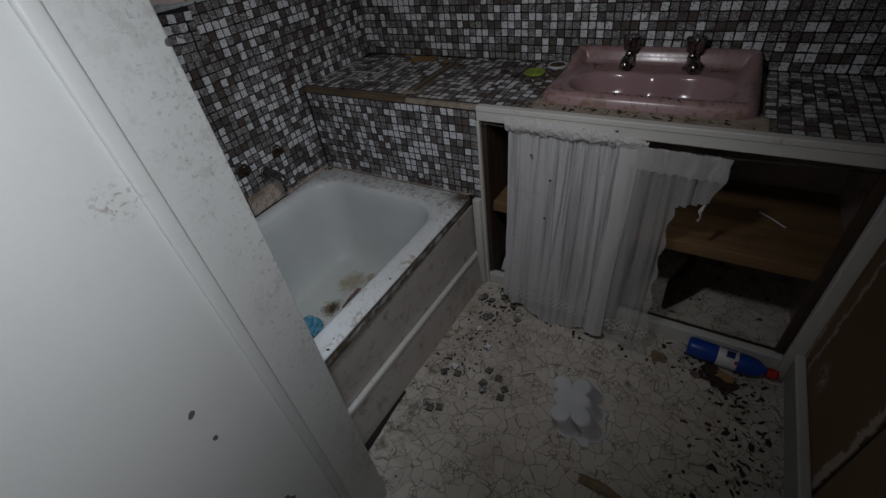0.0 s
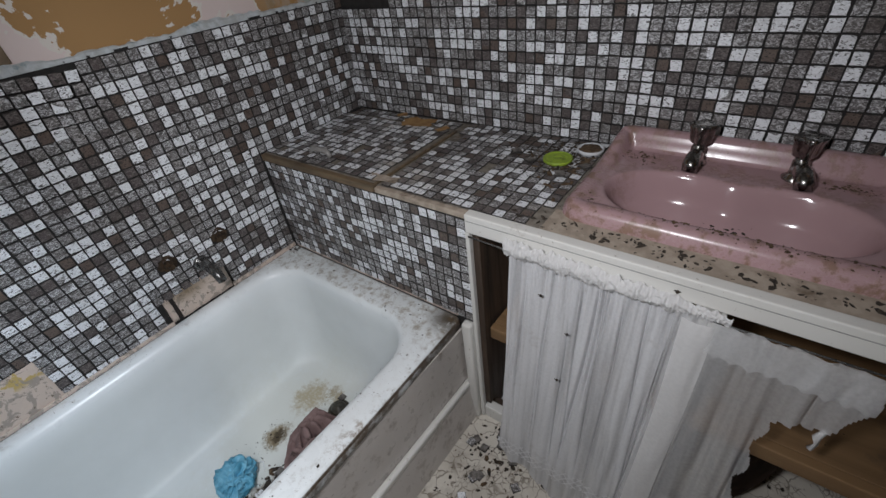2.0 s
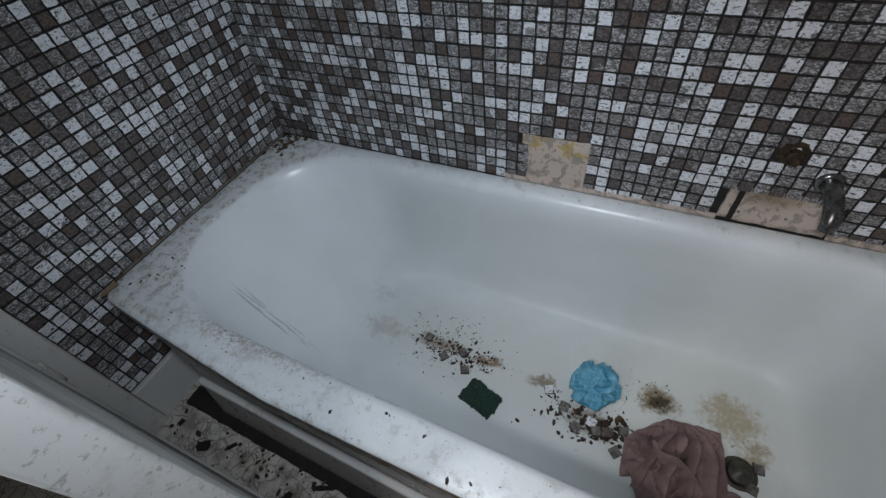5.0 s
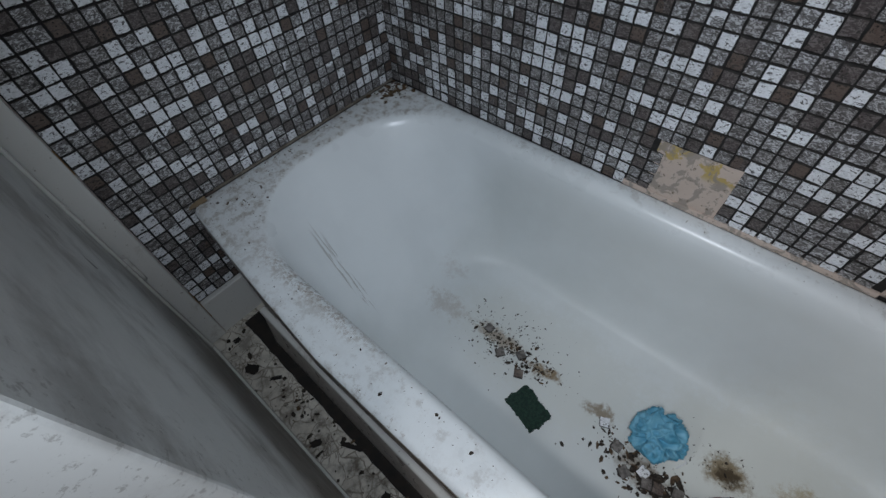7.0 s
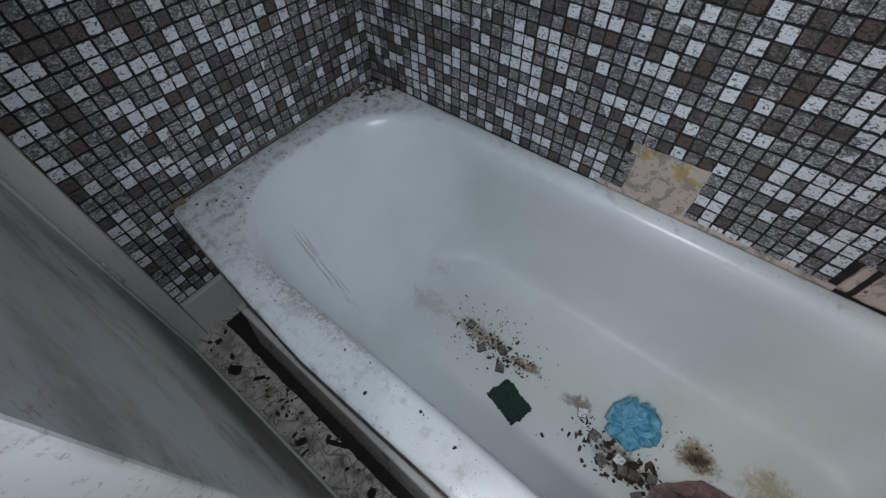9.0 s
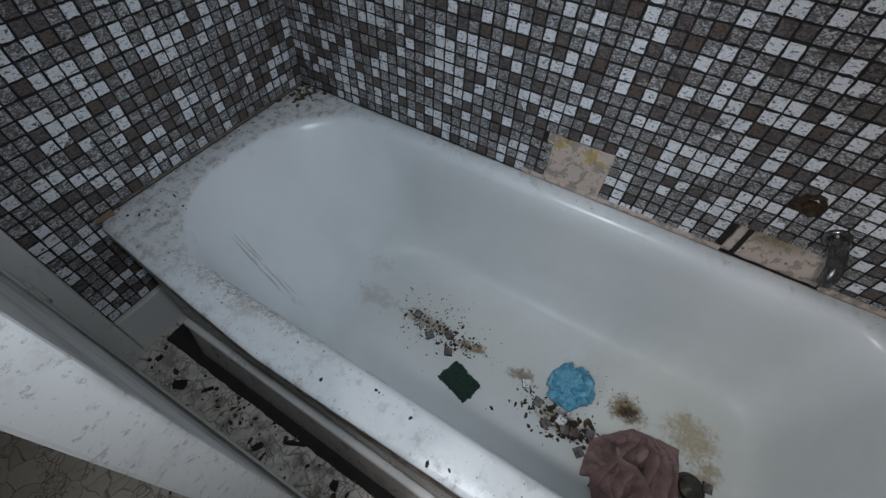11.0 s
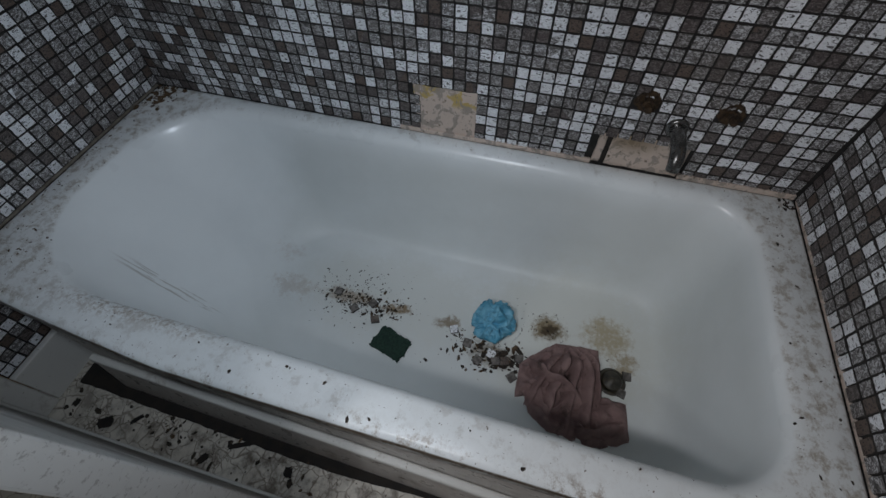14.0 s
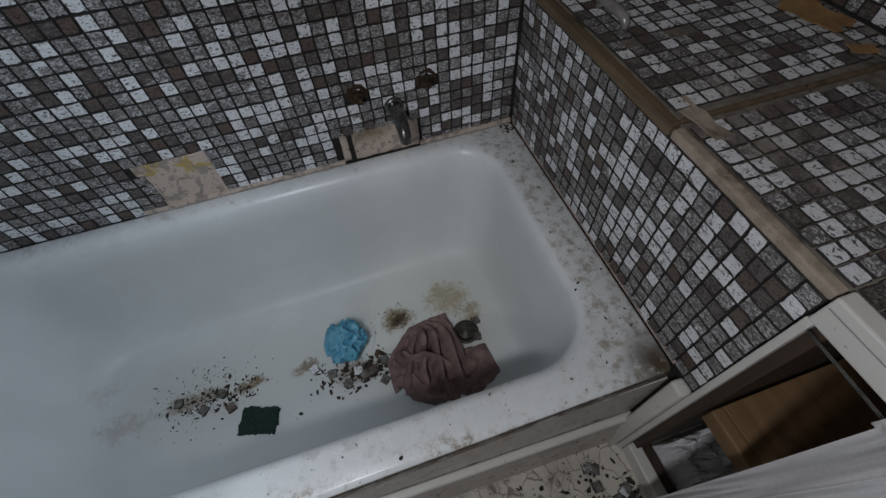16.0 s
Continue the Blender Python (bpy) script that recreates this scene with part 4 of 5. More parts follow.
def stub(y, z):
    t = thing("valve_stub", (0.0, y, z), "rusty broken tap valve in a hole in the mosaic", "valve stub", "broken bath valves")
    bm = bmesh.new()
    n = 26
    rr = random.Random(int(y * 1000))
    rings = []
    for r, d in ((0.026, 0.0035), (0.022, 0.006), (0.014, 0.004), (0.011, 0.004)):
        rings.append([(d, r * (0.85 + 0.3 * rr.random()) * math.cos(a), r * (0.85 + 0.3 * rr.random()) * math.sin(a)) for a in (2 * math.pi * i / n for i in range(n))])
    loft(rings, False, True, bm=bm)
    bmesh.ops.recalc_face_normals(bm, faces=bm.faces[:])
    part("hole_rim", bm, M_RUST, t, "crumbled rusty mortar")
    part("spindle", tube([(0.002, 0, 0), (0.018, 0, 0), (0.019, 0, 0), (0.034, 0, 0)], [.012, .012, .008, .0075], 12), M_RUST, t)
    return t


stub(1.304, 0.616)
stub(1.466, 0.617)

# ---- curtain under the counter ----
def drop_y(z):
    return 1.683 - 0.105 * ((0.735 - z) / 0.735) ** 1.1


curtain = thing("curtain", (1.2, 1.66, 0.735), "torn white net curtain on a wire under the counter", "curtain")
K0 = Vector((1.2, 1.66, 0.735))


def hanging(x_left, x_right, top, bottom, amp, waves, nxx, nzz, seed, lift=0.0, torn=None, fine=1.0, folds=17):
    rings = []
    rc = random.Random(int(seed * 7))
    creases = []
    for _ in range(folds):
        w0 = rc.choice((0.0, 0.0, 0.05, 0.2, 0.35))
        creases.append((rc.uniform(0.01, 0.99), rc.uniform(-0.10, 0.03), rc.uniform(0.004, 0.011), rc.uniform(0.004, 0.013), w0, w0 + rc.uniform(0.25, 1.0)))
    for i in range(nxx + 1):
        u = i / nxx
        col = []
        zt, zb = top(u), bottom(u)
        for j in range(nzz + 1):
            w = j / nzz
            z = zt + (zb - zt) * w
            xl, xr = x_left(z), x_right(z)
            x = xl + (xr - xl) * u
            ph = u * waves * 2 * math.pi + 2.6 * noise.noise(Vector((u * 4.5, seed, 0.6 * w))) + 1.3 * math.sin(3.1 * u + seed) + 0.9 * w * math.sin(2 * w + 9 * u)
            a = amp * (0.30 + 0.70 * sm(0, 0.5, w)) * (0.6 + 0.8 * noise.noise(Vector((u * 7 + seed, 0.3, w * 1.3))) ** 2)
            y = drop_y(z) - lift + a * math.sin(ph) + 0.35 * a * math.sin(2.7 * ph + 1.1 + 2 * w) + 0.3 * amp * noise.noise(Vector((u * 22, w * 5, seed)))
            x += 0.35 * a * math.cos(ph)
            for uk, slope, wide, deep, w0, w1 in creases:
                d = (u - uk - slope * w + 0.008 * math.sin(7 * w + 40 * uk)) / wide
                if abs(d) < 3:
                    y += deep * math.exp(-d * d) * sm(w0 - 0.05, w0 + 0.08, w) * (1 - sm(w1 - 0.12, w1 + 0.05, w))
            y += 0.0022 * math.exp(-w / 0.09) * math.sin(u * 190 * fine + 4 * noise.noise(Vector((u * 11, 0, seed))))
            col.append((x, y, z))
        rings.append(col)
    bm = loft(rings, cyclic=False)
    bmesh.ops.recalc_face_normals(bm, faces=bm.faces[:])
    if torn:
        gone = [f for f in bm.faces if f.calc_center_median().x > torn(f.calc_center_median().z)]
        bmesh.ops.delete(bm, geom=gone, context="FACES")
    return local(bm, K0)


part("drape", hanging(lambda z: 0.902 + 0.012 * (0.73 - z), lambda z: 1.262 + 0.02 * (0.73 - z), lambda u: 0.728 - 0.012 * u,
                      lambda u: 0.028 + 0.018 * math.sin(9 * u) - 0.02 * sm(0.2, 0.5, u) + 0.05 * sm(0.12, 0.0, u), 0.0065, 5, 420, 60, 1.0), M_CURTAIN, curtain, "gathered white net, spotted and stained", True)


def tear(z):
    return 1.415 + 0.085 * sm(0.565, 0.60, z) + 0.02 * sm(0.62, 0.70, z) + 0.03 * sm(0.35, 0.0, z) + 0.006 * math.sin(z * 60)


part("sheer_panel", hanging(lambda z: 1.235, lambda z: 1.53, lambda u: 0.730 - 0.006 * u, lambda u: 0.022 + 0.012 * math.sin(7 * u), 0.008, 4, 170, 100, 4.0, 0.012, tear, 0.0, 5), M_SHEER, curtain, "thin torn see-through net", True)
part("scallop", hanging(lambda z: 1.285, lambda z: 1.53, lambda u: 0.732 - 0.006 * u,
                        lambda u: 0.662 - 0.006 * u + 0.007 * abs(math.sin(u * 31)), 0.003, 3, 150, 10, 2.0, 0.020, tear, 0.0, 0), M_SHEER, curtain, "scalloped net edging", True)
rings = []
for i in range(620):
    u = i / 619
    x = 0.896 + 0.420 * u
    zc = 0.746 - 0.012 * u
    h = (0.022 + 0.009 * noise.noise(Vector((u * 16, 2, 0)))) * (1 - 0.6 * sm(0.70, 1.0, u))
    thin = 0.85 - 0.55 * sm(0.70, 1.0, u)
    row = []
    for j in range(13):
        v = j / 12
        fold = abs(noise.noise(Vector((u * 30 + 4.0 * v, v * 0.9, 7))))
        curl = abs(noise.noise(Vector((u * 11 - 2.0 * v, v * 1.0, 3))))
        y = 1.676 - thin * (0.012 * math.sin(math.pi * v) + 0.010 * curl + 0.010 * fold) + 0.003 * noise.noise(Vector((u * 100, v * 5, 1)))
        z = zc + h * (2 * v - 1) + (0.010 * noise.noise(Vector((u * 42, 9, 0))) if j in (0, 12) else 0.004 * noise.noise(Vector((u * 50, v * 6, 2))))
        row.append((x, y, z))
    rings.append(row)
part("heading", local(loft(rings, cyclic=False), K0), M_FRILL, curtain, "frayed gathered heading", True)
cols = []
for i in range(15):
    u = i / 14
    cols.append([(1.246 + 0.049 * u + 0.004 * math.sin(5 * w + u) + 0.006 * w * (u - 0.5), drop_y(0.722 - 0.69 * w) - 0.017 - 0.006 * math.sin(math.pi * u) - 0.003 * noise.noise(Vector((u * 4, w * 7, 2))), 0.722 - 0.69 * w) for w in (j / 40 for j in range(41))])
part("hem_fold", local(loft(cols, cyclic=False), K0), M_FRILL, curtain, "doubled white hem hanging straight", True)
part("wire", local(tube([(0.80, 1.678, 0.736), (0.95, 1.677, 0.731), (1.25, 1.677, 0.722), (1.53, 1.680, 0.722), (1.84, 1.684, 0.732)], 0.002, 8), K0), M_STEEL, curtain, "", True)
part("torn_thread", local(tube([(1.487, 1.664, 0.585), (1.480, 1.660, 0.565), (1.486, 1.662, 0.545), (1.481, 1.660, 0.532)], [.004, .006, .003, .005], 8), K0), M_FRILL, curtain, "", True)

# ---- grab rail shelf over the counter, on the east wall ----
rail = thing("wall_rail", (1.84, 1.9, 1.0), "dark painted wooden rail on the mosaic wall", "rail")
bm = box(-0.050, 0.033, -0.22, 0.225, -0.016, 0.004, 0.006)
part("rail_board", bm, M_RAIL, rail, "", True)
part("bracket", box(-0.02, 0.033, -0.10, -0.07, -0.045, -0.0165, 0.004), M_RAIL, rail)

# ---- dead flies caught on the curtain and fascia ----
def dead_fly(x, y, z):
    t = thing("dead_fly", (x, y, z), "tiny black dead fly stuck to the curtain", "fly", "dead flies")
    bm = bmesh.new()
    bmesh.ops.create_icosphere(bm, subdivisions=2, radius=0.0042)
    for v in bm.verts:
        v.co.x *= 0.7
        v.co.y *= 0.6
    part("body", bm, M_DEBRIS, t, "", True)
    for sgn in (-1, 1):
        w = bmesh.new()
        bmesh.ops.create_icosphere(w, subdivisions=1, radius=0.003)
        for v in w.verts:
            v.co = Vector((sgn * 0.0035 + v.co.x * 0.9, -0.001 + v.co.y * 0.15, 0.002 + v.co.z * 0.6))
        part("wing", w, M_DEBRIS, t)


for fx, fy, fz in ((1.058, 1.645, 0.587), (1.052, 1.622, 0.455), (1.228, 1.682, 0.757), (0.99, 1.655, 0.66)):
    dead_fly(fx, fy, fz)

# ---- small things on the counter ----
soap = thing("plastic_disc", (0.862, 2.015, CT + 0.001), "lime green plastic jar lid on the counter", "lid")
part("disc", lathe([(0.037, 0.0), (0.038, 0.006), (0.0365, 0.0085), (0.0335, 0.0085), (0.0325, 0.0068), (0.026, 0.0068), (0.025, 0.0076), (0.0235, 0.0068), (0.014, 0.0072), (0.013, 0.0080), (0.0118, 0.0072), (0.002, 0.0074)], 40), M_LIME, soap, "", True)
tin = thing("tin_ring", (0.918, 2.095, CT + 0.001), "open white metal lid with dark residue", "lid")
part("rim", lathe([(0.033, 0.0), (0.034, 0.010), (0.032, 0.011), (0.031, 0.005), (0.002, 0.004)], 32), M_WHITEPLASTIC, tin, "", True)
part("residue", lathe([(0.0305, 0.0045), (0.027, 0.0095), (0.016, 0.0115), (0.002, 0.0105)], 20, 5, 0.08), M_BROWNDEBRIS, tin, "dried brown residue", True)


def flake(name, loc, w, d, material, label, category, seed, rz=0, lift=0.004, n=7):
    """A torn flat scrap, slightly curled."""
    rr = random.Random(seed)
    t = thing(name, loc, label, category, "", rz)
    k = 22
    edge = [0.75 + 0.4 * rr.random() for _ in range(k)]
    rings = []
    for i in range(n + 1):
        s = max(0.02, i / n)
        ring = []
        for j in range(k):
            a = 2 * math.pi * j / k
            c, q = math.cos(a), math.sin(a)
            sq = 1 / max(abs(c), abs(q)) * 0.9
            x, y = w / 2 * s * c * sq * edge[j], d / 2 * s * q * sq * edge[j]
            ring.append((x, y, 0.0015 + lift * s * s * (0.5 + 0.5 * math.sin(2 * a + seed))))
        rings.append(ring)
    bm = loft(rings, True, False)
    bmesh.ops.recalc_face_normals(bm, faces=bm.faces[:])
    bmesh.ops.solidify(bm, geom=bm.faces[:], thickness=0.0012)
    part("scrap", bm, material, t)
    return t


flake("torn_veneer", (0.345, 2.085, CT + 0.007), 0.13, 0.075, M_PLY, "torn orange-brown plywood veneer on the counter", "veneer", 3, 10)
flake("torn_veneer", (0.235, 2.125, CT + 0.004), 0.04, 0.03, M_PLY, "small torn plywood scrap on the counter", "veneer", 5, 40)
flake("torn_veneer", (0.455, 2.062, CT + 0.008), 0.05, 0.03, M_PLY, "small torn plywood scrap on the lid", "veneer", 8, 70)
flake("bare_strip", (0.50, 1.735, CT + 0.002), 0.11, 0.035, M_GROUT_PALE, "pale bare adhesive where tiles are missing", "adhesive patch", 9, 6)

# ---- things in the bath ----
BZ = 0.0425
# netting ball of many crinkled ruffles
puff = thing("bath_puff", (0.315, 1.092, BZ), "crumpled sky-blue netting bath puff", "bath puff")
bm = bmesh.new()
bmesh.ops.create_icosphere(bm, subdivisions=6, radius=1.0)
for v in bm.verts:
    d = v.co.normalized()
    w1 = noise.noise(d * 2.1 + Vector((4, 0, 0)))
    q = d * 2.3 + Vector((w1, -w1, 0.6 * w1)) * 1.4
    fold = 1 - abs(noise.noise(q)) * 2.6
    fine = 1 - abs(noise.noise(d * 8.5 + Vector((0, 3, 2 * w1)))) * 2.4
    r = 0.045 + 0.012 * w1 + 0.014 * fold + 0.0012 * fine
    v.co = d * r
    v.co.z = max(0.002, 0.040 + v.co.z * 0.95)
part("netting", bm, M_PUFF, puff, "", True)
part("cord", tube([(0.03, 0.03, 0.03), (0.02, 0.052, 0.02), (-0.01, 0.064, 0.008), (0.0, 0.078, 0.004), (0.025, 0.066, 0.003)], 0.0014, 6), M_WHITEPLASTIC, puff, "pale looped cord", True)

sc = thing("scouring_pad", (0.441, 0.830, BZ), "dark green worn scouring pad", "scouring pad", "", 72)
bm = box(-0.048, 0.048, -0.033, 0.033, 0.0, 0.009)
bmesh.ops.subdivide_edges(bm, edges=bm.edges[:], cuts=22, use_grid_fill=True)
for v in bm.verts:
    n1 = noise.noise(v.co * 70)
    v.co.x += 0.005 * n1 + 0.0045 * noise.noise(v.co * 230)
    v.co.y += 0.005 * noise.noise(v.co * 60 + Vector((9, 0, 0))) + 0.0045 * noise.noise(v.co * 240 + Vector((3, 0, 0)))
    if v.co.z > 0.002:
        v.co.z += 0.003 * noise.noise(v.co * 45) + 0.0025 * noise.noise(v.co * 260)
part("pad", bm, M_GREEN, sc, "")


def rag_sheet():
    """Crumpled flat cloth: overlapping pleats fan out from one gathered point, with sharp creases between."""
    corners = [(-0.013, -0.125), (0.076, -0.121), (0.068, -0.099), (0.105, -0.083), (0.137, -0.032), (0.150, 0.083), (0.110, 0.164), (0.018, 0.155),
               (0.040, 0.128), (0.063, 0.098), (-0.005, 0.092), (-0.073, 0.084), (-0.110, 0.078), (-0.106, 0.020), (-0.100, -0.036), (-0.043, -0.100)]
    corners = [Vector((x, y, 0)) for x, y in corners]
    rim = []
    for i, p in enumerate(corners):
        q = corners[(i + 1) % len(corners)]
        e = Vector((q.y - p.y, p.x - q.x, 0)).normalized()
        rim += [p.lerp(q, j / 20) + e * (0.004 * noise.noise(p.lerp(q, j / 20) * 45)) for j in range(20)]
    hub, top = Vector((0.020, 0.005, 0)), Vector((-0.150, -0.030, 0))
    rings = []
    for i in range(1, 81):
        s = i / 80
        ring = []
        for p in rim:
            c = hub + (p - hub) * s
            away = (c - top).length
            a = math.atan2(c.y - top.y, c.x - top.x)
            # pleats: a slow rise and a sudden drop, wandering with the distance from the gather
            ph = a * 5.2 + 0.9 * noise.noise(c * 9 + Vector((5, 0, 0))) + 0.35 * noise.noise(c * 26) + 1.4 * away
            f = ph - math.floor(ph)
            pleat = f ** 1.3 if f < 0.90 else (1 - f) / 0.10
            tall = 0.45 + 0.9 * abs(noise.noise(Vector((math.floor(ph) * 3.7, 2.0, 4 * away))))
            # crossing creases, crests sharp as in stiff dried cloth
            w = c + Vector((0.02 * noise.noise(c * 14 + Vector((0, 7, 0))), 0.02 * noise.noise(c * 14 + Vector((3, 0, 8))), 0))
            cross = max(0.0, 1 - 2.4 * abs(noise.noise(w * 17 + Vector((0, 0, 6))))) ** 2
            small = max(0.0, 1 - 2.6 * abs(noise.noise(w * 36 + Vector((9, 0, 1))))) ** 2
            edge = 1 - 0.8 * sm(0.86, 1.0, s)
            h = 0.005 + edge * (0.015 * pleat * tall + 0.012 * cross + 0.006 * small) + 0.0012 * noise.noise(c * 120)
            # a corner folded over the near side
            band = (c.x - 0.062) * 0.55 - (c.y + 0.050) * 0.83 + 0.006 * noise.noise(c * 20)
            h += 0.008 * sm(-0.001, 0.002, band) * edge
            ring.append((c.x, c.y, max(0.0012, h)))
        rings.append(ring)
    return loft(rings, True, False)


rag = thing("rag", (0.418, 1.308, BZ), "crumpled dirty brown-pink cloth beside the plug hole", "cloth", "", 0)
bm = rag_sheet()
part("cloth", bm, M_RAG, rag, "", True)


def rag_fold(pts, wide, tall, seed):
    """A doubled fold of the cloth: a flattened roll, steep on one side, that tapers into the sheet."""
    pts = [Vector((x, y, 0)) for x, y in pts]
    rings, n = [], 26
    for i in range(n + 1):
        u = i / n
        q = u * (len(pts) - 1)
        m = min(int(q), len(pts) - 2)
        c, d = pts[m].lerp(pts[m + 1], q - m), (pts[m + 1] - pts[m]).normalized()
        side = Vector((-d.y, d.x, 0))
        c = c + side * (0.006 * noise.noise(Vector((u * 4, seed, 0))))
        w = wide * (0.30 + 0.70 * math.sin(math.pi * (0.12 + 0.80 * u)) ** 0.8) * (1 + 0.4 * noise.noise(Vector((u * 5, seed, 3))))
        h = 0.012 + 1.45 * tall * sm(0.0, 0.25, u) * sm(1.0, 0.70, u) * (1 + 0.5 * noise.noise(Vector((u * 6, seed, 8))))
        ring = []
        for v, z in ((-1.0, 0.0), (-0.55, 0.45), (0.0, 0.78), (0.40, 0.98), (0.66, 1.0), (0.86, 0.82), (0.80, 0.45), (0.70, 0.0)):
            ring.append(c + side * (w * v) + Vector((0, 0, h * z + 0.0015 * noise.noise(Vector((u * 30, v * 4, seed))))))
        rings.append(ring)
    return loft(rings, cyclic=False)


for n, (pts, wide, tall) in enumerate((
        (((-0.094, -0.020), (-0.030, -0.050), (0.040, -0.082), (0.088, -0.090)), 0.018, 0.017),
        (((-0.098, -0.004), (-0.030, -0.018), (0.040, -0.036), (0.116, -0.046)), 0.020, 0.022),
        (((-0.100, 0.014), (-0.030, 0.016), (0.050, 0.004), (0.134, 0.010)), 0.019, 0.020),
        (((-0.098, 0.036), (-0.020, 0.052), (0.060, 0.050), (0.138, 0.060)), 0.020, 0.019),
        (((-0.090, 0.060), (-0.030, 0.078), (0.030, 0.082), (0.062, 0.080)), 0.013, 0.013),
        (((-0.030, -0.108), (0.006, -0.060), (0.020, 0.000), (0.066, 0.062)), 0.016, 0.026),
        (((0.124, 0.020), (0.118, 0.080), (0.094, 0.120), (0.070, 0.150)), 0.018, 0.012))):
    part("fold", rag_fold(pts, wide, tall, n * 3.1), M_RAG, rag, "", True)


# ---- loose mosaic pieces ----
def tile_mesh(name, size, thick, chip, material, seed=0):
    """One mosaic piece with a slightly broken outline: glazed face, dirty sides."""
    rt = random.Random(seed)
    h = size / 2
    foot, face = [], []
    for k in range(4):
        c, d = ((-h, -h), (h, -h), (h, h), (-h, h))[k], ((h, -h), (h, h), (-h, h), (-h, -h))[k]
        for f in (0.0, 0.36, 0.68):
            x, y = c[0] + (d[0] - c[0]) * f, c[1] + (d[1] - c[1]) * f
            bite = chip * rt.uniform(0.2, 1.1) + (chip * rt.uniform(0.4, 1.8) if rt.random() < 0.22 else 0)
            m = 1 - bite / h
            foot.append((x, y, 0))
            face.append((x * m + rt.uniform(-.3, .3) * chip, y * m + rt.uniform(-.3, .3) * chip, thick))
    n = len(foot)
    f = [tuple(range(n - 1, -1, -1))] + [(i, (i + 1) % n, n + (i + 1) % n, n + i) for i in range(n)] + [tuple(range(n, 2 * n))]
    me = bpy.data.meshes.new(name)
    me.from_pydata(foot + face, [], f)
    me.materials.append(material)
    me.materials.append(M_TILESIDE)
    me.polygons.foreach_set("material_index", [1] * (n + 1) + [0])
    return me


ME_LOOSE = tile_mesh("loose_tile", 0.024, 0.005, 0.001, M_TILE_DUSTY)
ME_BACK = tile_mesh("loose_tile_back", 0.024, 0.005, 0.001, M_LOOSE)
rr = random.Random(11)


def loose(x, y, z, group, back=False, tip=8):
    ob = new("loose_tile", ME_BACK if back else ME_LOOSE)
    tilt = rr.uniform(-tip, tip)
    ob.matrix_world = pose(x, y, z + 0.013 * abs(math.sin(radians(tilt))) + 0.0008, tilt, 0, rr.uniform(0, 90))
    tagged(ob, "loose dirty grey mosaic tile, face down" if back else "loose grimy glazed mosaic tile", "tile", group)


for x, y in ((.325, .625), (.365, .690), (.336, .738), (.384, .762), (.421, 1.072), (.381, 1.035), (.405, 1.144), (.388, 1.181), (.361, 1.463), (.409, 1.450), (.443, 1.170), (.351, .989), (.395, 1.105), (.412, 1.120)):
    loose(x, y, BZ + (0.003 if y < .78 else 0), "loose tiles in the bath", rr.random() < 0.55, 14)
for cx, cy, n, spread in ((.872, 1.235, 4, .022), (1.012, 1.215, 6, .034), (.87, 1.088, 3, .028), (.89, 1.62, 9, .045), (.865, 1.50, 3, .03), (.90, 1.40, 2, .03), (.93, 1.66, 4, .03)):
    for q in range(n):
        x = max(0.80, cx + rr.gauss(0, spread))
        y = min(1.655, cy + rr.gauss(0, spread))
        loose(x, y, 0.0, "loose tiles on the floor", rr.random() < 0.6, 10)
for x, y in ((.74, 2.02), (.80, 1.98), (.94, 2.0), (.90, 1.94), (1.62, 2.06), (1.70, 1.99), (1.60, 1.86)):
    loose(x, y, CT + 0.002, "loose tiles on the counter", True, 6)


# ---- crumbs, flakes and leaf litter ----
def litter(name, spots, material, label, size=(0.0015, 0.005)):
    """Many irregular chips in one mesh; spots gives a place for each."""
    verts, faces = [], []
    for x, y, z, s in spots:
        k = len(verts)
        a = rr.uniform(0, 6.28)
        lx, ly, h = s * rr.uniform(0.6, 1.6), s * rr.uniform(0.4, 0.9), s * rr.uniform(0.15, 0.5)
        for j in range(5):
            b = a + j * 1.2566
            q = rr.uniform(0.6, 1.1)
            px, py = lx * math.cos(b) * q, ly * math.sin(b) * q
            verts.append((x + px * math.cos(a) - py * math.sin(a), y + px * math.sin(a) + py * math.cos(a), z))
        verts.append((x + rr.uniform(-.3, .3) * s, y + rr.uniform(-.3, .3) * s, z + h))
        faces += [(k + j, k + (j + 1) % 5, k + 5) for j in range(5)]
        faces.append((k + 4, k + 3, k + 2, k + 1, k))
    me = bpy.data.meshes.new(name)
    me.from_pydata(verts, [], faces)
    me.materials.append(material)
    return tagged(new(name, me), label, "debris", "", "stuff")


def cloud(n, cx, cy, sx, sy, z, lo, hi, keep=lambda x, y: True):
    out = []
    for _ in range(n):
        x, y = rr.gauss(cx, sx), rr.gauss(cy, sy)
        if keep(x, y):
            out.append((x, y, z, lo + (hi - lo) * rr.random() ** 2.2))
    return out


def on_floor(x, y):
    return 0.76 < x < 1.84 and 0.02 < y < 1.685


def in_tub(x, y):
    return 0.17 < x < 0.52 and 0.55 < y < 1.46


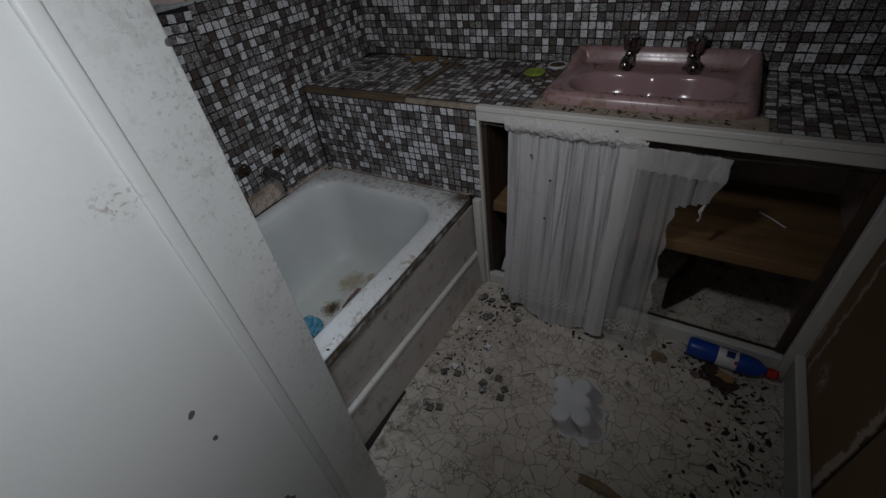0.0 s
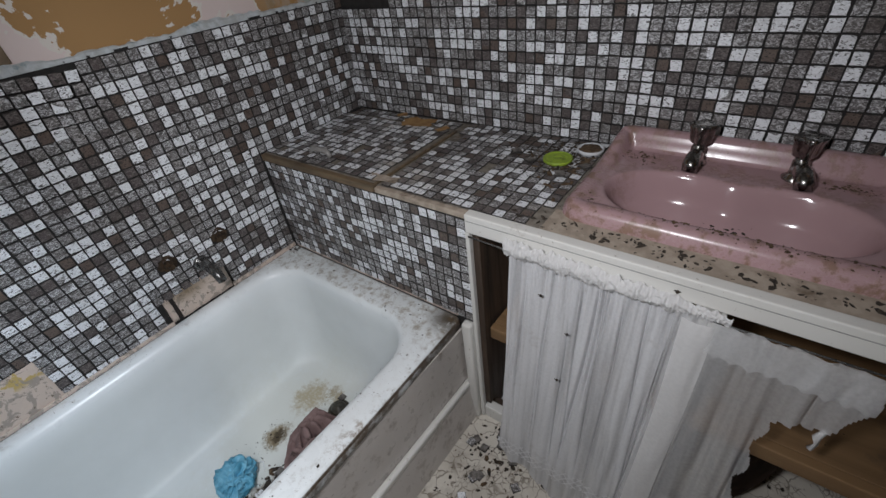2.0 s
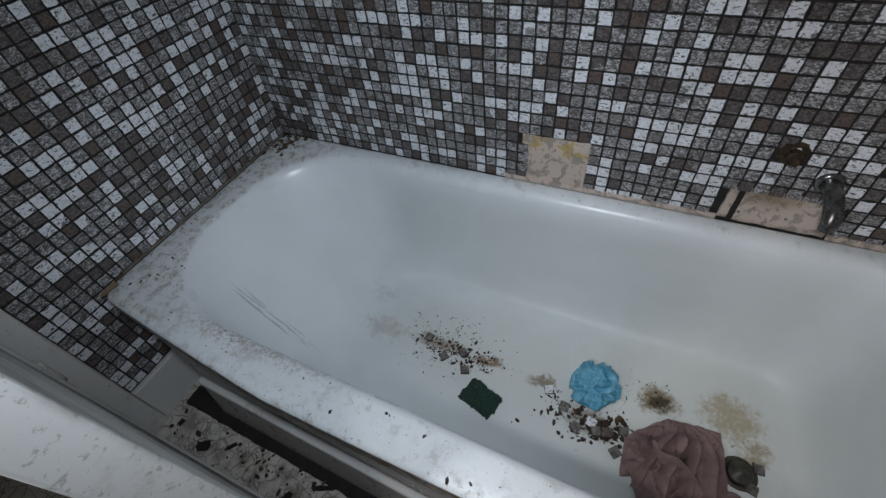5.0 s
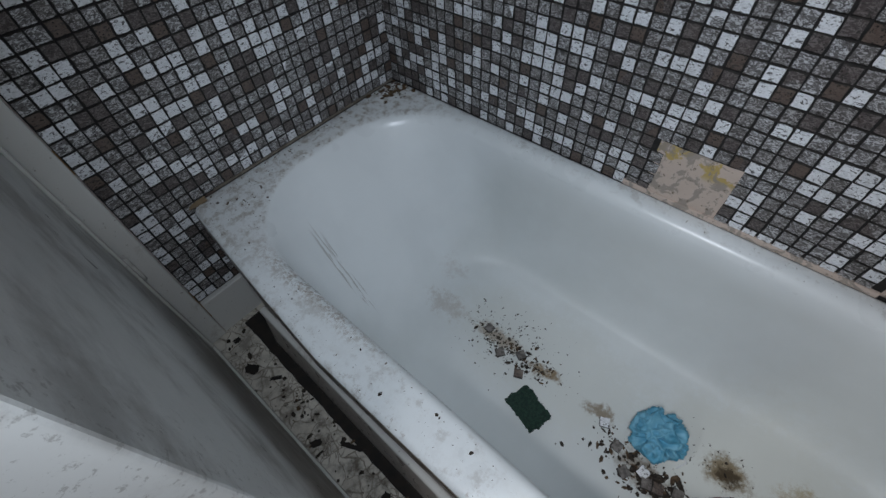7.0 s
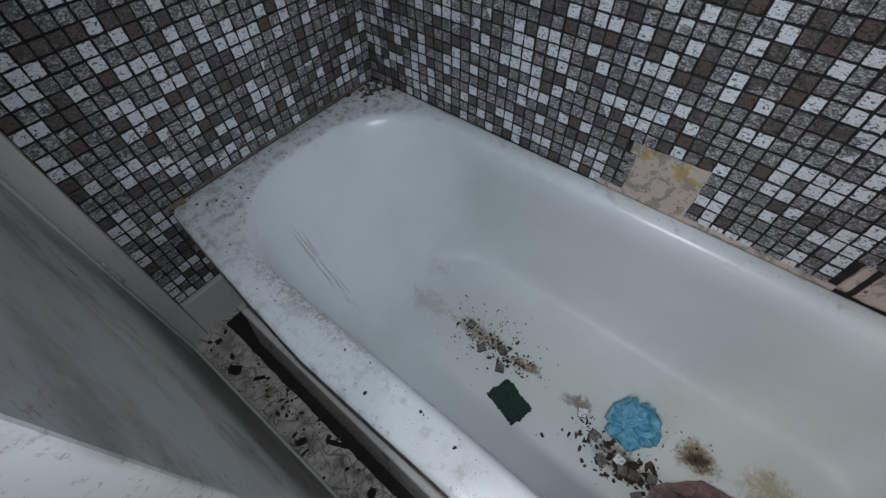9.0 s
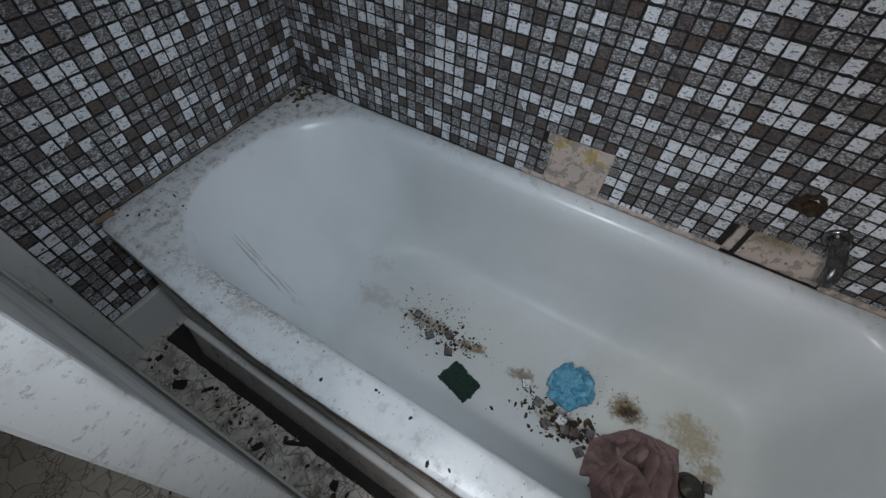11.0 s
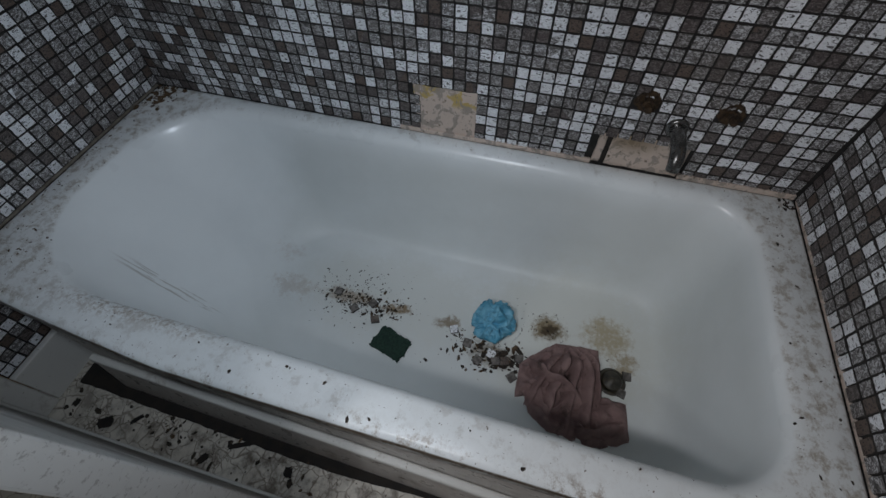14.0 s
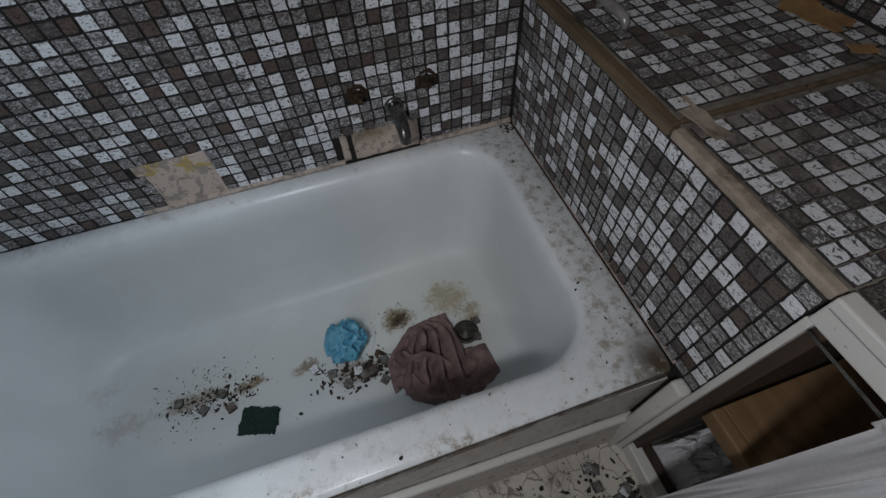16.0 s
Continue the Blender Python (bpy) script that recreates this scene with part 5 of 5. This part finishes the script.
spots = []
for _ in range(420):
    spots.append((rr.uniform(.78, 1.84), rr.uniform(.3, 1.68), 0.0003, 0.0012 + 0.004 * rr.random() ** 3))
spots += cloud(150, .88, 1.58, .06, .09, .0003, .002, .011, on_floor)
spots += cloud(120, .86, 1.25, .06, .16, .0003, .0015, .009, on_floor)
spots += cloud(320, 1.76, 1.36, .06, .20, .0003, .002, .013, on_floor)
spots += cloud(120, 1.60, 1.62, .12, .05, .0003, .002, .012, on_floor)
spots += cloud(110, .80, .35, .035, .25, .0003, .002, .013, on_floor)
spots += cloud(90, 1.25, 1.60, .16, .035, .0003, .0015, .010, on_floor)
spots = [s for s in spots if on_floor(s[0], s[1])]
litter("floor_debris", spots, M_DEBRIS, "dark crumbs and leaf litter strewn on the vinyl")
spots = [s for s in cloud(70, .90, 1.55, .07, .10, .0006, .003, .012, on_floor) + cloud(60, 1.72, 1.45, .08, .16, .0006, .003, .012, on_floor) + cloud(40, .85, .5, .05, .3, .0006, .003, .01, on_floor)]
litter("floor_flakes", spots, M_BROWNDEBRIS, "brown plaster flakes scattered on the floor")
spots = cloud(420, .315, .66, .046, .095, BZ + .003, .0007, .0045, in_tub) + cloud(80, .35, .715, .018, .05, BZ + .001, .002, .008, in_tub) + cloud(60, .34, .73, .02, .05, BZ + .002, .002, .009, in_tub) + cloud(120, .392, 1.10, .024, .060, BZ, .0015, .011, in_tub) + cloud(70, .398, 1.135, .016, .034, BZ, .004, .014, in_tub) + cloud(60, .28, 1.22, .03, .04, BZ, .001, .005, in_tub) + cloud(50, .34, 1.46, .05, .03, BZ, .001, .005, in_tub)
for _ in range(70):
    spots.append((rr.uniform(.20, .50), rr.uniform(.60, 1.44), BZ + .001, 0.0007 + 0.0025 * rr.random() ** 2))
spots.append((.517, .761, BZ + .001, .007))
litter("bath_debris", spots, M_DEBRIS, "black crumbs lying on the bath bottom")
spots = cloud(70, .337, .76, .016, .06, BZ + .002, .0015, .008, in_tub) + cloud(70, .385, 1.09, .03, .05, BZ, .002, .011, in_tub)
litter("bath_flakes", spots, M_BROWNDEBRIS, "brown tile grout flakes in the bath")
spots = []
for _ in range(70):
    spots.append((rr.uniform(.66, .728), rr.uniform(.05, 1.68), RIM, 0.0008 + .0045 * rr.random() ** 4))
for _ in range(60):
    spots.append((rr.uniform(.03, .70), rr.uniform(1.605, 1.685), RIM, 0.0008 + .005 * rr.random() ** 3))
for _ in range(50):
    spots.append((rr.uniform(.03, .65), rr.uniform(.012, .10), RIM, 0.0008 + .004 * rr.random() ** 3))
spots += cloud(14, .03, 1.672, .012, .010, RIM, .004, .010, lambda x, y: x > .012 and y < 1.688)
spots += cloud(16, .03, .03, .02, .02, RIM, .003, .009, lambda x, y: x > .012 and y > .012)
litter("rim_debris", spots, M_DEBRIS, "dark specks of dirt on the bath rim")


def on_counter(x, y):
    return 0.02 < x < 1.85 and 1.72 < y < 2.15 and not (0.955 < x < 1.555 and 1.765 < y)


spots = []
for _ in range(260):
    spots.append((rr.uniform(.03, 1.85), rr.uniform(1.72, 2.15), CT + .004, 0.001 + .004 * rr.random() ** 3))
spots += cloud(170, .88, 2.05, .07, .06, CT + .002, .002, .011) + cloud(90, 1.68, 2.0, .08, .08, CT + .002, .002, .010) + cloud(170, 1.25, 1.745, .20, .016, CT - .001, .002, .010) + cloud(60, .25, 2.12, .12, .02, CT + .003, .002, .009)
litter("counter_debris", [s for s in spots if on_counter(s[0], s[1])], M_DEBRIS, "crumbs and dead insects on the counter")
spots = []
for x, y, n, s in ((-.20, .11, 40, .018), (-.19, .075, 8, .01), (.20, .10, 25, .02), (.16, .105, 15, .015), (-.25, -.13, 10, .02), (-.05, -.165, 60, .05), (.12, -.172, 60, .05), (.22, -.165, 25, .02)):
    for _ in range(n):
        u, w = x + rr.gauss(0, s), y + rr.gauss(0, 0.008)
        if abs(u) < SW - .008 and abs(w) < SD - .006:
            spots.append((S0.x + u, S0.y + w, S0.z + basin_height(u, w) + .0005, 0.0012 + .0045 * rr.random() ** 2))
litter("basin_debris", spots, M_BROWNDEBRIS, "brown crumbs stuck on the pink basin")
spots = cloud(160, 1.30, 1.93, .28, .10, .0004, .002, .014, lambda x, y: .82 < x < 1.86 and 1.76 < y < 2.14)
litter("cupboard_debris", spots, M_DEBRIS, "rubbish and leaves on the cupboard floor")
spots = [(rr.uniform(.85, 1.82), rr.uniform(1.76, 2.12), .4055, .001 + .005 * rr.random() ** 3) for _ in range(90)]
litter("shelf_debris", spots, M_DEBRIS, "black crumbs on the wooden shelf")


# ---- things on the floor ----
tray = thing("plastic_tray", (1.318, 1.272, 0.0), "white moulded plastic six-pack tray, upside down and pushed askew", "tray", "", 14)


def scallop(grow, z, n=120):
    """Outline round two rows of three cups."""
    out = []
    for i in range(n):
        a = 2 * math.pi * i / n
        d = Vector((math.cos(a), math.sin(a), 0))
        far = 0.05
        for cx in (-0.033, 0.033):
            for cy in (-0.058, 0.0, 0.058):
                c = Vector((cx, cy, 0))
                b, r = c.dot(d), 0.0325
                q = b * b - c.length_squared + r * r
                if q > 0:
                    far = max(far, b + math.sqrt(q))
        p = d * (far - grow)
        out.append(Vector((p.x - 0.55 * z, p.y, z)))
    return out


rings = [scallop(-0.004, 0.003), scallop(0.0, 0.006), scallop(0.004, 0.030), scallop(0.007, 0.055), scallop(0.0085, 0.0605), scallop(0.012, 0.0635), scallop(0.018, 0.0645), scallop(0.040, 0.0640)]
part("moulding", loft(rings, False, True), M_WHITEPLASTIC, tray, "", True)
part("flange", loft([scallop(-0.007, 0.001), scallop(-0.007, 0.003), scallop(0.002, 0.0032)], True, False), M_WHITEPLASTIC, tray)
bm = loft([[(-.022, -.092, .002), (.024, -.092, .002), (.024, -.092, .010), (-.022, -.092, .010)], [(.006, -.118, .002), (.024, -.116, .002), (.024, -.116, .006), (.006, -.118, .006)]], True, True)
part("tab", bm, M_WHITEPLASTIC, tray, "pointed torn tab")
for hx, hy in ((-0.012, 0.030), (-0.016, -0.026)):
    bm = lathe([(0.0075, 0.0), (0.0075, 0.0008), (0.0055, 0.0012), (0.0050, 0.0004), (0.001, 0.0003)], 18)
    bmesh.ops.translate(bm, verts=bm.verts[:], vec=(hx - 0.034, hy, 0.0640))
    part("dimple", bm, M_WHITEPLASTIC, tray, "", True)

bottle = thing("bleach_bottle", (1.70, 1.645, 0.034), "blue plastic cleaner bottle with red cap lying down", "bottle", "", -3)


def along_x(bm):
    bmesh.ops.rotate(bm, verts=bm.verts[:], cent=(0, 0, 0), matrix=Matrix.Rotation(radians(90), 3, "Y"))
    return bm


part("bottle_body", along_x(lathe([(0.026, -0.132), (0.031, -0.128), (0.033, -0.120), (0.033, -0.062), (0.0325, -0.058), (0.0325, 0.02), (0.033, 0.025), (0.033, 0.045), (0.029, 0.066), (0.018, 0.084), (0.014, 0.088), (0.014, 0.094)], 32)), M_BLUE, bottle, "", True)
part("cap", along_x(lathe([(0.0155, 0.0945), (0.0165, 0.098), (0.0165, 0.116), (0.015, 0.120), (0.012, 0.126), (0.002, 0.127)], 24, 12, 0.02)), M_RED, bottle, "ridged red screw cap", True)
label = part("label", along_x(lathe([(0.0329, -0.045), (0.0332, -0.0445), (0.0332, 0.012), (0.0329, 0.0125)], 32)), M_LABEL, bottle, "white printed paper label", True)


def print_patch(a0, a1, x0, x1, r=0.0336, n=8):
    cols = []
    for i in range(n + 1):
        a = a0 + (a1 - a0) * i / n
        cols.append([(x0, r * math.sin(a), r * math.cos(a)), (x1, r * math.sin(a), r * math.cos(a))])
    return loft(cols, cyclic=False)


part("print_block", print_patch(-0.6, 0.15, -0.022, 0.002), M_NAVY, label)
part("print_bar", print_patch(-1.1, -0.75, 0.004, 0.012), M_RED, label)
part("print_bar", print_patch(0.3, 0.75, -0.04, 0.006), M_BLUE, label)

flake("photo_scrap", (1.67, 1.575, 0.001), 0.13, 0.085, M_DARKWOOD, "dark glossy scrap of paper by the bottle", "paper scrap", 12, -30, 0.006)
flake("photo_scrap", (1.69, 1.585, 0.010), 0.06, 0.035, M_PLY, "pale brown scrap of paper by the bottle", "paper scrap", 14, -20, 0.004)
flake("red_scrap", (1.615, 1.565, 0.001), 0.045, 0.03, M_RAG, "dark red scrap of wrapper on the floor", "paper scrap", 15, 30)
flake("cardboard_strip", (1.422, 1.070, 0.001), 0.125, 0.034, M_CARD, "torn brown cardboard strip on the vinyl", "cardboard", 17, -6, 0.008)
flake("brown_paper", (1.49, 1.585, 0.001), 0.05, 0.05, M_CARD, "small stained brown paper scrap", "paper scrap", 21, 15, 0.006)
for tx, ty, tw, td, ts, tr in ((0.827, 0.175, 0.05, 0.075, 23, 30), (0.806, 0.065, 0.035, 0.03, 27, 0), (0.782, 0.545, 0.022, 0.12, 29, 25), (0.836, 0.470, 0.03, 0.05, 33, 60), (0.806, 0.690, 0.045, 0.035, 37, 10), (0.800, 0.250, 0.02, 0.06, 41, 50)):
    flake("torn_vinyl", (tx, ty, 0.001), 0.62 * tw, 0.62 * td, M_DARK, "torn hole in the vinyl showing dark floor", "torn vinyl", ts, tr, 0.001)
# dark strip laid on the floor along the bath, narrower towards its far end
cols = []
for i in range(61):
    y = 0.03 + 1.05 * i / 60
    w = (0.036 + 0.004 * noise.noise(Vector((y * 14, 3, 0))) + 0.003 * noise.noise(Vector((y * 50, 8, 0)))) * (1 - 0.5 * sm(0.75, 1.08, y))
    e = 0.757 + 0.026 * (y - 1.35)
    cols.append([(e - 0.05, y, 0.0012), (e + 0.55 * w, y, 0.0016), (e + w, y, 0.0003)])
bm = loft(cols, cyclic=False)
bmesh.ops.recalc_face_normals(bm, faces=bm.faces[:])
part("dark_floor_strip", bm, M_DARK, floor, "dark strip of floor along the foot of the bath panel")
flake("foam_scrap", (0.668, 0.018, RIM + 0.001), 0.05, 0.02, M_CARD, "tan foam scrap on the bath corner", "foam", 25, 0, 0.003)

spots = [q for q in cloud(330, 0.910, 2.025, 0.055, 0.055, CT + 0.001, 0.002, 0.013) + cloud(18, 0.916, 2.093, 0.012, 0.012, CT + 0.011, 0.002, 0.007) + cloud(60, 0.72, 2.06, 0.16, 0.05, CT + 0.001, 0.002, 0.007) if q[0] < 0.945 and q[1] < RY - 0.01 and (q[2] > CT + 0.005 or math.hypot(q[0] - 0.918, q[1] - 2.095) > 0.040)]
litter("leaf_litter", spots, M_BROWNDEBRIS, "dry brown leaf litter and grit on the tiled counter")
spots = []
for _ in range(150):
    u = rr.uniform(-0.045, 0.115)
    w = -0.012 + 0.02 * u + rr.gauss(0, 0.009)
    spots.append((S0.x + u, S0.y + w, S0.z + basin_height(u, w) + 0.0005, rr.uniform(0.002, 0.009) * (1 - 3 * max(0, u - 0.02))))
litter("bowl_debris", spots, M_DEBRIS, "dark matted dirt lying in the basin bowl")
cols = [[(0.042 * i - 0.02 * i * i - 0.05, w, 0.006 + 0.010 * math.sin(3.1 * i / 2.4) + 0.010 * abs(w) * 8) for w in (-0.014, -0.006, 0.003, 0.012)] for i in (0.0, 0.3, 0.6, 0.9, 1.2, 1.5, 1.8, 2.1, 2.4)]
slip = thing("paper_slip", (S0.x - 0.035, S0.y - 0.030, S0.z + basin_height(-0.035, -0.030)), "torn curled white paper slip in the basin", "paper", "", -20)
part("sheet", loft(cols, cyclic=False), M_LABEL, slip)
spots = [q for q in cloud(110, 0.050, 0.045, 0.035, 0.028, RIM + 0.0005, 0.003, 0.013) + cloud(60, 0.30, 0.020, 0.20, 0.008, RIM + 0.0005, 0.001, 0.005) + cloud(50, 0.60, 0.10, 0.05, 0.06, RIM + 0.0005, 0.0012, 0.006) if 0.012 < q[0] < 0.66 and 0.010 < q[1] < 0.22]
litter("corner_debris", spots, M_BROWNDEBRIS, "crumbled mortar and dirt in the bath corner")
spots = cloud(26, 1.03, 2.055, 0.035, 0.012, CT + 0.0265, 0.002, 0.006)
litter("rust_crumbs", spots, M_BROWNDEBRIS, "brown rusty crumbs on the basin ledge")
cols = []
for i in range(25):
    col = []
    for j in range(25):
        u, w = i / 24 - 0.5, j / 24 - 0.5
        q = Vector((u * 3.2, w * 3.2, 4))
        e = sm(0.5, 0.36, max(abs(u), abs(w)))
        col.append((u * 0.12, w * 0.22, 0.002 + e * (0.05 + 0.07 * abs(noise.noise(q)) + 0.035 * abs(noise.noise(q * 2.7)) + 0.05 * (w + 0.3))))
    cols.append(col)
crumple = thing("crumpled_paper", (0.872, 1.86, 0.004), "crumpled dirty white paper on the cupboard floor", "paper")
part("sheet", loft(cols, cyclic=False), M_LABEL, crumple)

# ---- bare plaster where mosaic has come off the west wall ----
def rough_patch(name, y0, y1, z0, z1, x, material, label, seed):
    cols = []
    ny_, nz_ = 16, 12
    for i in range(ny_ + 1):
        col = []
        for j in range(nz_ + 1):
            y, z = y0 + (y1 - y0) * i / ny_, z0 + (z1 - z0) * j / nz_
            edge = 0 if 0 < i < ny_ and 0 < j < nz_ else 1
            n1 = noise.noise(Vector((y * 40, z * 40, seed)))
            col.append((0.0004 if edge else x + 0.0016 * n1, y + edge * 0.003 * n1, z + edge * 0.003 * n1))
        cols.append(col)
    bm = loft(cols, cyclic=False)
    bmesh.ops.recalc_face_normals(bm, faces=bm.faces[:])
    part(name, bm, material, wall_west, label)


rough_patch("bare_patch", 0.786, 0.949, 0.432, 0.566, 0.0022, M_RENDER, "bare pinkish plaster where tiles fell off", 1)
rough_patch("bare_patch", 1.264, 1.435, 0.432, 0.524, 0.0022, M_RENDER, "bare pinkish plaster under the spout", 2)
rough_patch("bare_patch", 1.236, 1.254, 0.436, 0.520, 0.0050, M_RENDER, "loose pink plaster sliver", 3)
part("dark_hole", box(-0.004, 0.0012, 1.256, 1.266, 0.440, 0.525), M_DARK, wall_west, "dark hole beside the loose plaster")
part("edging", box(0.0, 0.008, 0.745, 1.234, RIM - 0.002, RIM + 0.010, 0.002), M_RENDER, wall_west, "pale crumbling edging over the bath")
part("edging", box(0.0, 0.008, 1.436, 1.692, RIM - 0.002, RIM + 0.012, 0.002), M_RENDER, wall_west, "pale crumbling edging over the bath")
part("edging", box(0.009, 0.728, 1.6955, 1.7035, RIM - 0.004, RIM + 0.005, 0.002), M_RENDER, vanity, "dirty pale mortar joint along the bath")
part("edging", box(0.012, 0.62, 0.0, 0.0055, RIM - 0.002, RIM + 0.0035, 0.001), M_GROUT_COUNTER, wall_south, "dirty grey mortar joint over the bath")

# ---- mosaic ----
PITCH = 0.0277
ME_TILE = [tile_mesh("tile", 0.0250, 0.0042, 0.0009, M_TILE, i) for i in range(9)]
ME_TILE_DUSTY = [tile_mesh("tile_dusty", 0.0250, 0.0038, 0.0009, M_TILE_DUSTY, 20 + i) for i in range(9)]


def mosaic(parent, origin, u, v, nu, nv, keep, centre, mesh, seed, shift=None, offset=None, rows=300):
    """Tiles in a grid on a plane; the rows nearest to a place are parts, the rest one mesh."""
    rnd = random.Random(seed)
    origin, u, v = Vector(origin), Vector(u), Vector(v)
    n = u.cross(v)
    cells = []
    for j in range(nv):
        slide = rnd.uniform(-0.0006, 0.0006)
        for i in range(nu):
            p = origin + u * ((i + 0.5) * PITCH + slide) + v * ((j + 0.5) * PITCH)
            if not keep(p):
                continue
            p = p + u * rnd.gauss(0, 0.0004) + v * rnd.gauss(0, 0.0004) + n * rnd.uniform(-0.0006, 0.0004)
            tilt = Matrix.Rotation(rnd.gauss(0, 0.014), 3, "X") @ Matrix.Rotation(rnd.gauss(0, 0.014), 3, "Y") @ Matrix.Rotation(rnd.gauss(0, 0.014), 3, "Z")
            rot = Matrix((u, v, n)).transposed() @ tilt
            if shift:
                p, rot = shift(p, rot)
            cells.append((p, rot, rnd.choice(mesh)))
    cells.sort(key=lambda c: (c[0] - Vector(centre)).length)
    for p, rot, me in cells[:rows]:
        ob = new("tile", me)
        ob.parent = parent
        m = rot.to_4x4()
        m.translation = p - (offset or Vector())
        ob.matrix_basis = m
    base = {m: np.array([x.co for x in m.vertices]) for m in mesh}
    polys = [tuple(q.vertices) for q in mesh[0].polygons]
    slots = [q.material_index for q in mesh[0].polygons]
    verts, faces = [], []
    for p, rot, m in cells[rows:]:
        k = len(verts)
        verts += [tuple(q) for q in (base[m] @ np.array(rot).T + np.array(p - (offset or Vector())))]
        faces += [tuple(k + a for a in q) for q in polys]
    if verts:
        me = bpy.data.meshes.new("tiles_further")
        me.from_pydata(verts, [], faces)
        me.materials.append(mesh[0].materials[0])
        me.materials.append(M_TILESIDE)
        me.polygons.foreach_set("material_index", slots * (len(faces) // len(slots)))
        ob = tagged(new("tiles_further", me), "", "", "", "stuff")
        ob.parent = parent


GAPS = ((0.790, 0.944, 0.40, 0.558), (1.296, 1.432, 0.40, 0.522), (1.232, 1.294, 0.40, 0.525), (1.284, 1.325, 0.60, 0.632), (1.446, 1.487, 0.60, 0.632))


def keep_west(p):
    if p.y > CF - 0.012 and p.z < CT + 0.012:
        return False
    if p.y > RY - 0.004 or p.z > TOP - 0.004:
        return False
    return not any(a < p.y < b and c < p.z < d for a, b, c, d in GAPS)


def dent(p, rot):
    """The loose sheet by the top edge bulges off the wall; its free corner stands out."""
    if p.z > 0.985 and 1.0 < p.y < 1.368:
        f = sm(0.985, 1.10, p.z) * sm(1.0, 1.26, p.y)
        free = sm(1.19, 1.33, p.y) * sm(1.0, 1.03, p.z)
        p = p + Vector((0.012 * f + 0.013 * free * (0.7 + 0.5 * math.sin((p.y - 1.2) * 38)), -0.004 * free, -0.006 * free - 0.05 * free * (p.y - 1.28)))
        rot = Matrix.Rotation(radians(7 * f), 3, "Y") @ Matrix.Rotation(radians(9 * free * math.cos((p.y - 1.2) * 38)), 3, "Z") @ Matrix.Rotation(radians(-5 * free), 3, "X") @ rot
    return p, rot


mosaic(wall_west, (0.0004, 0.0, RIM - 0.002), (0, 1, 0), (0, 0, 1), 78, 26, keep_west, (0, 1.12, 0.60), ME_TILE, 1, dent)
mosaic(wall_south, (0.810, 0.0004, 0.160), (-1, 0, 0), (0, 0, 1), 29, 36,
       lambda p: p.z < TOP - 0.01 and p.x > 0.012 and (p.z > RIM + 0.002 or p.x > 0.62), (0.40, 0, 0.60), ME_TILE, 2)
mosaic(wall_north, (0.003, RY - 0.0004, CT + 0.002), (1, 0, 0), (0, 0, 1), 67, 13,
       lambda p: 0.004 < p.x and p.z < TOP - 0.008 and not (p.x < 0.235 and p.z > TOP - 0.034), (1.0, RY, 0.85), ME_TILE, 3)
mosaic(wall_east, (RX - 0.0004, RY - 0.004, CT + 0.002), (0, -1, 0), (0, 0, 1), 15, 13,
       lambda p: p.y > 1.745 and p.z < TOP - 0.008, (RX, 1.95, 0.9), ME_TILE, 4)
mosaic(vanity, (0.006, CF - 0.0004, RIM + 0.001), (1, 0, 0), (0, 0, 1), 28, 12, lambda p: p.x < 0.775 and p.z < CT - 0.028, (0.5, CF, 0.6), ME_TILE, 5)
mosaic(vanity, (0.506, CF + 0.016, CT - 0.0042), (1, 0, 0), (0, 1, 0), 49, 16,
       lambda p: p.x < RX - 0.012 and p.y < RY - 0.010 and not (0.945 < p.x < 1.565 and p.y > 1.755) and not (0.93 < p.x < 1.575 and p.y < 1.80)
       and noise.noise(Vector((p.x * 9, p.y * 9, 3))) > -0.62, (0.75, 1.9, CT), ME_TILE_DUSTY, 6)
mosaic(lid, (0.006, CF + 0.012, CT + 0.0032), (1, 0, 0), (0, 1, 0), 17, 13,
       lambda p: p.y < 2.07 and noise.noise(Vector((p.x * 12, p.y * 12, 7))) > -0.55, (0.25, 1.9, CT), ME_TILE_DUSTY, 7, None, L0)
mosaic(vanity, (0.006, 2.095, CT - 0.0042), (1, 0, 0), (0, 1, 0), 17, 2, lambda p: True, (0.25, 2.1, CT), ME_TILE_DUSTY, 8, None, None, 0)
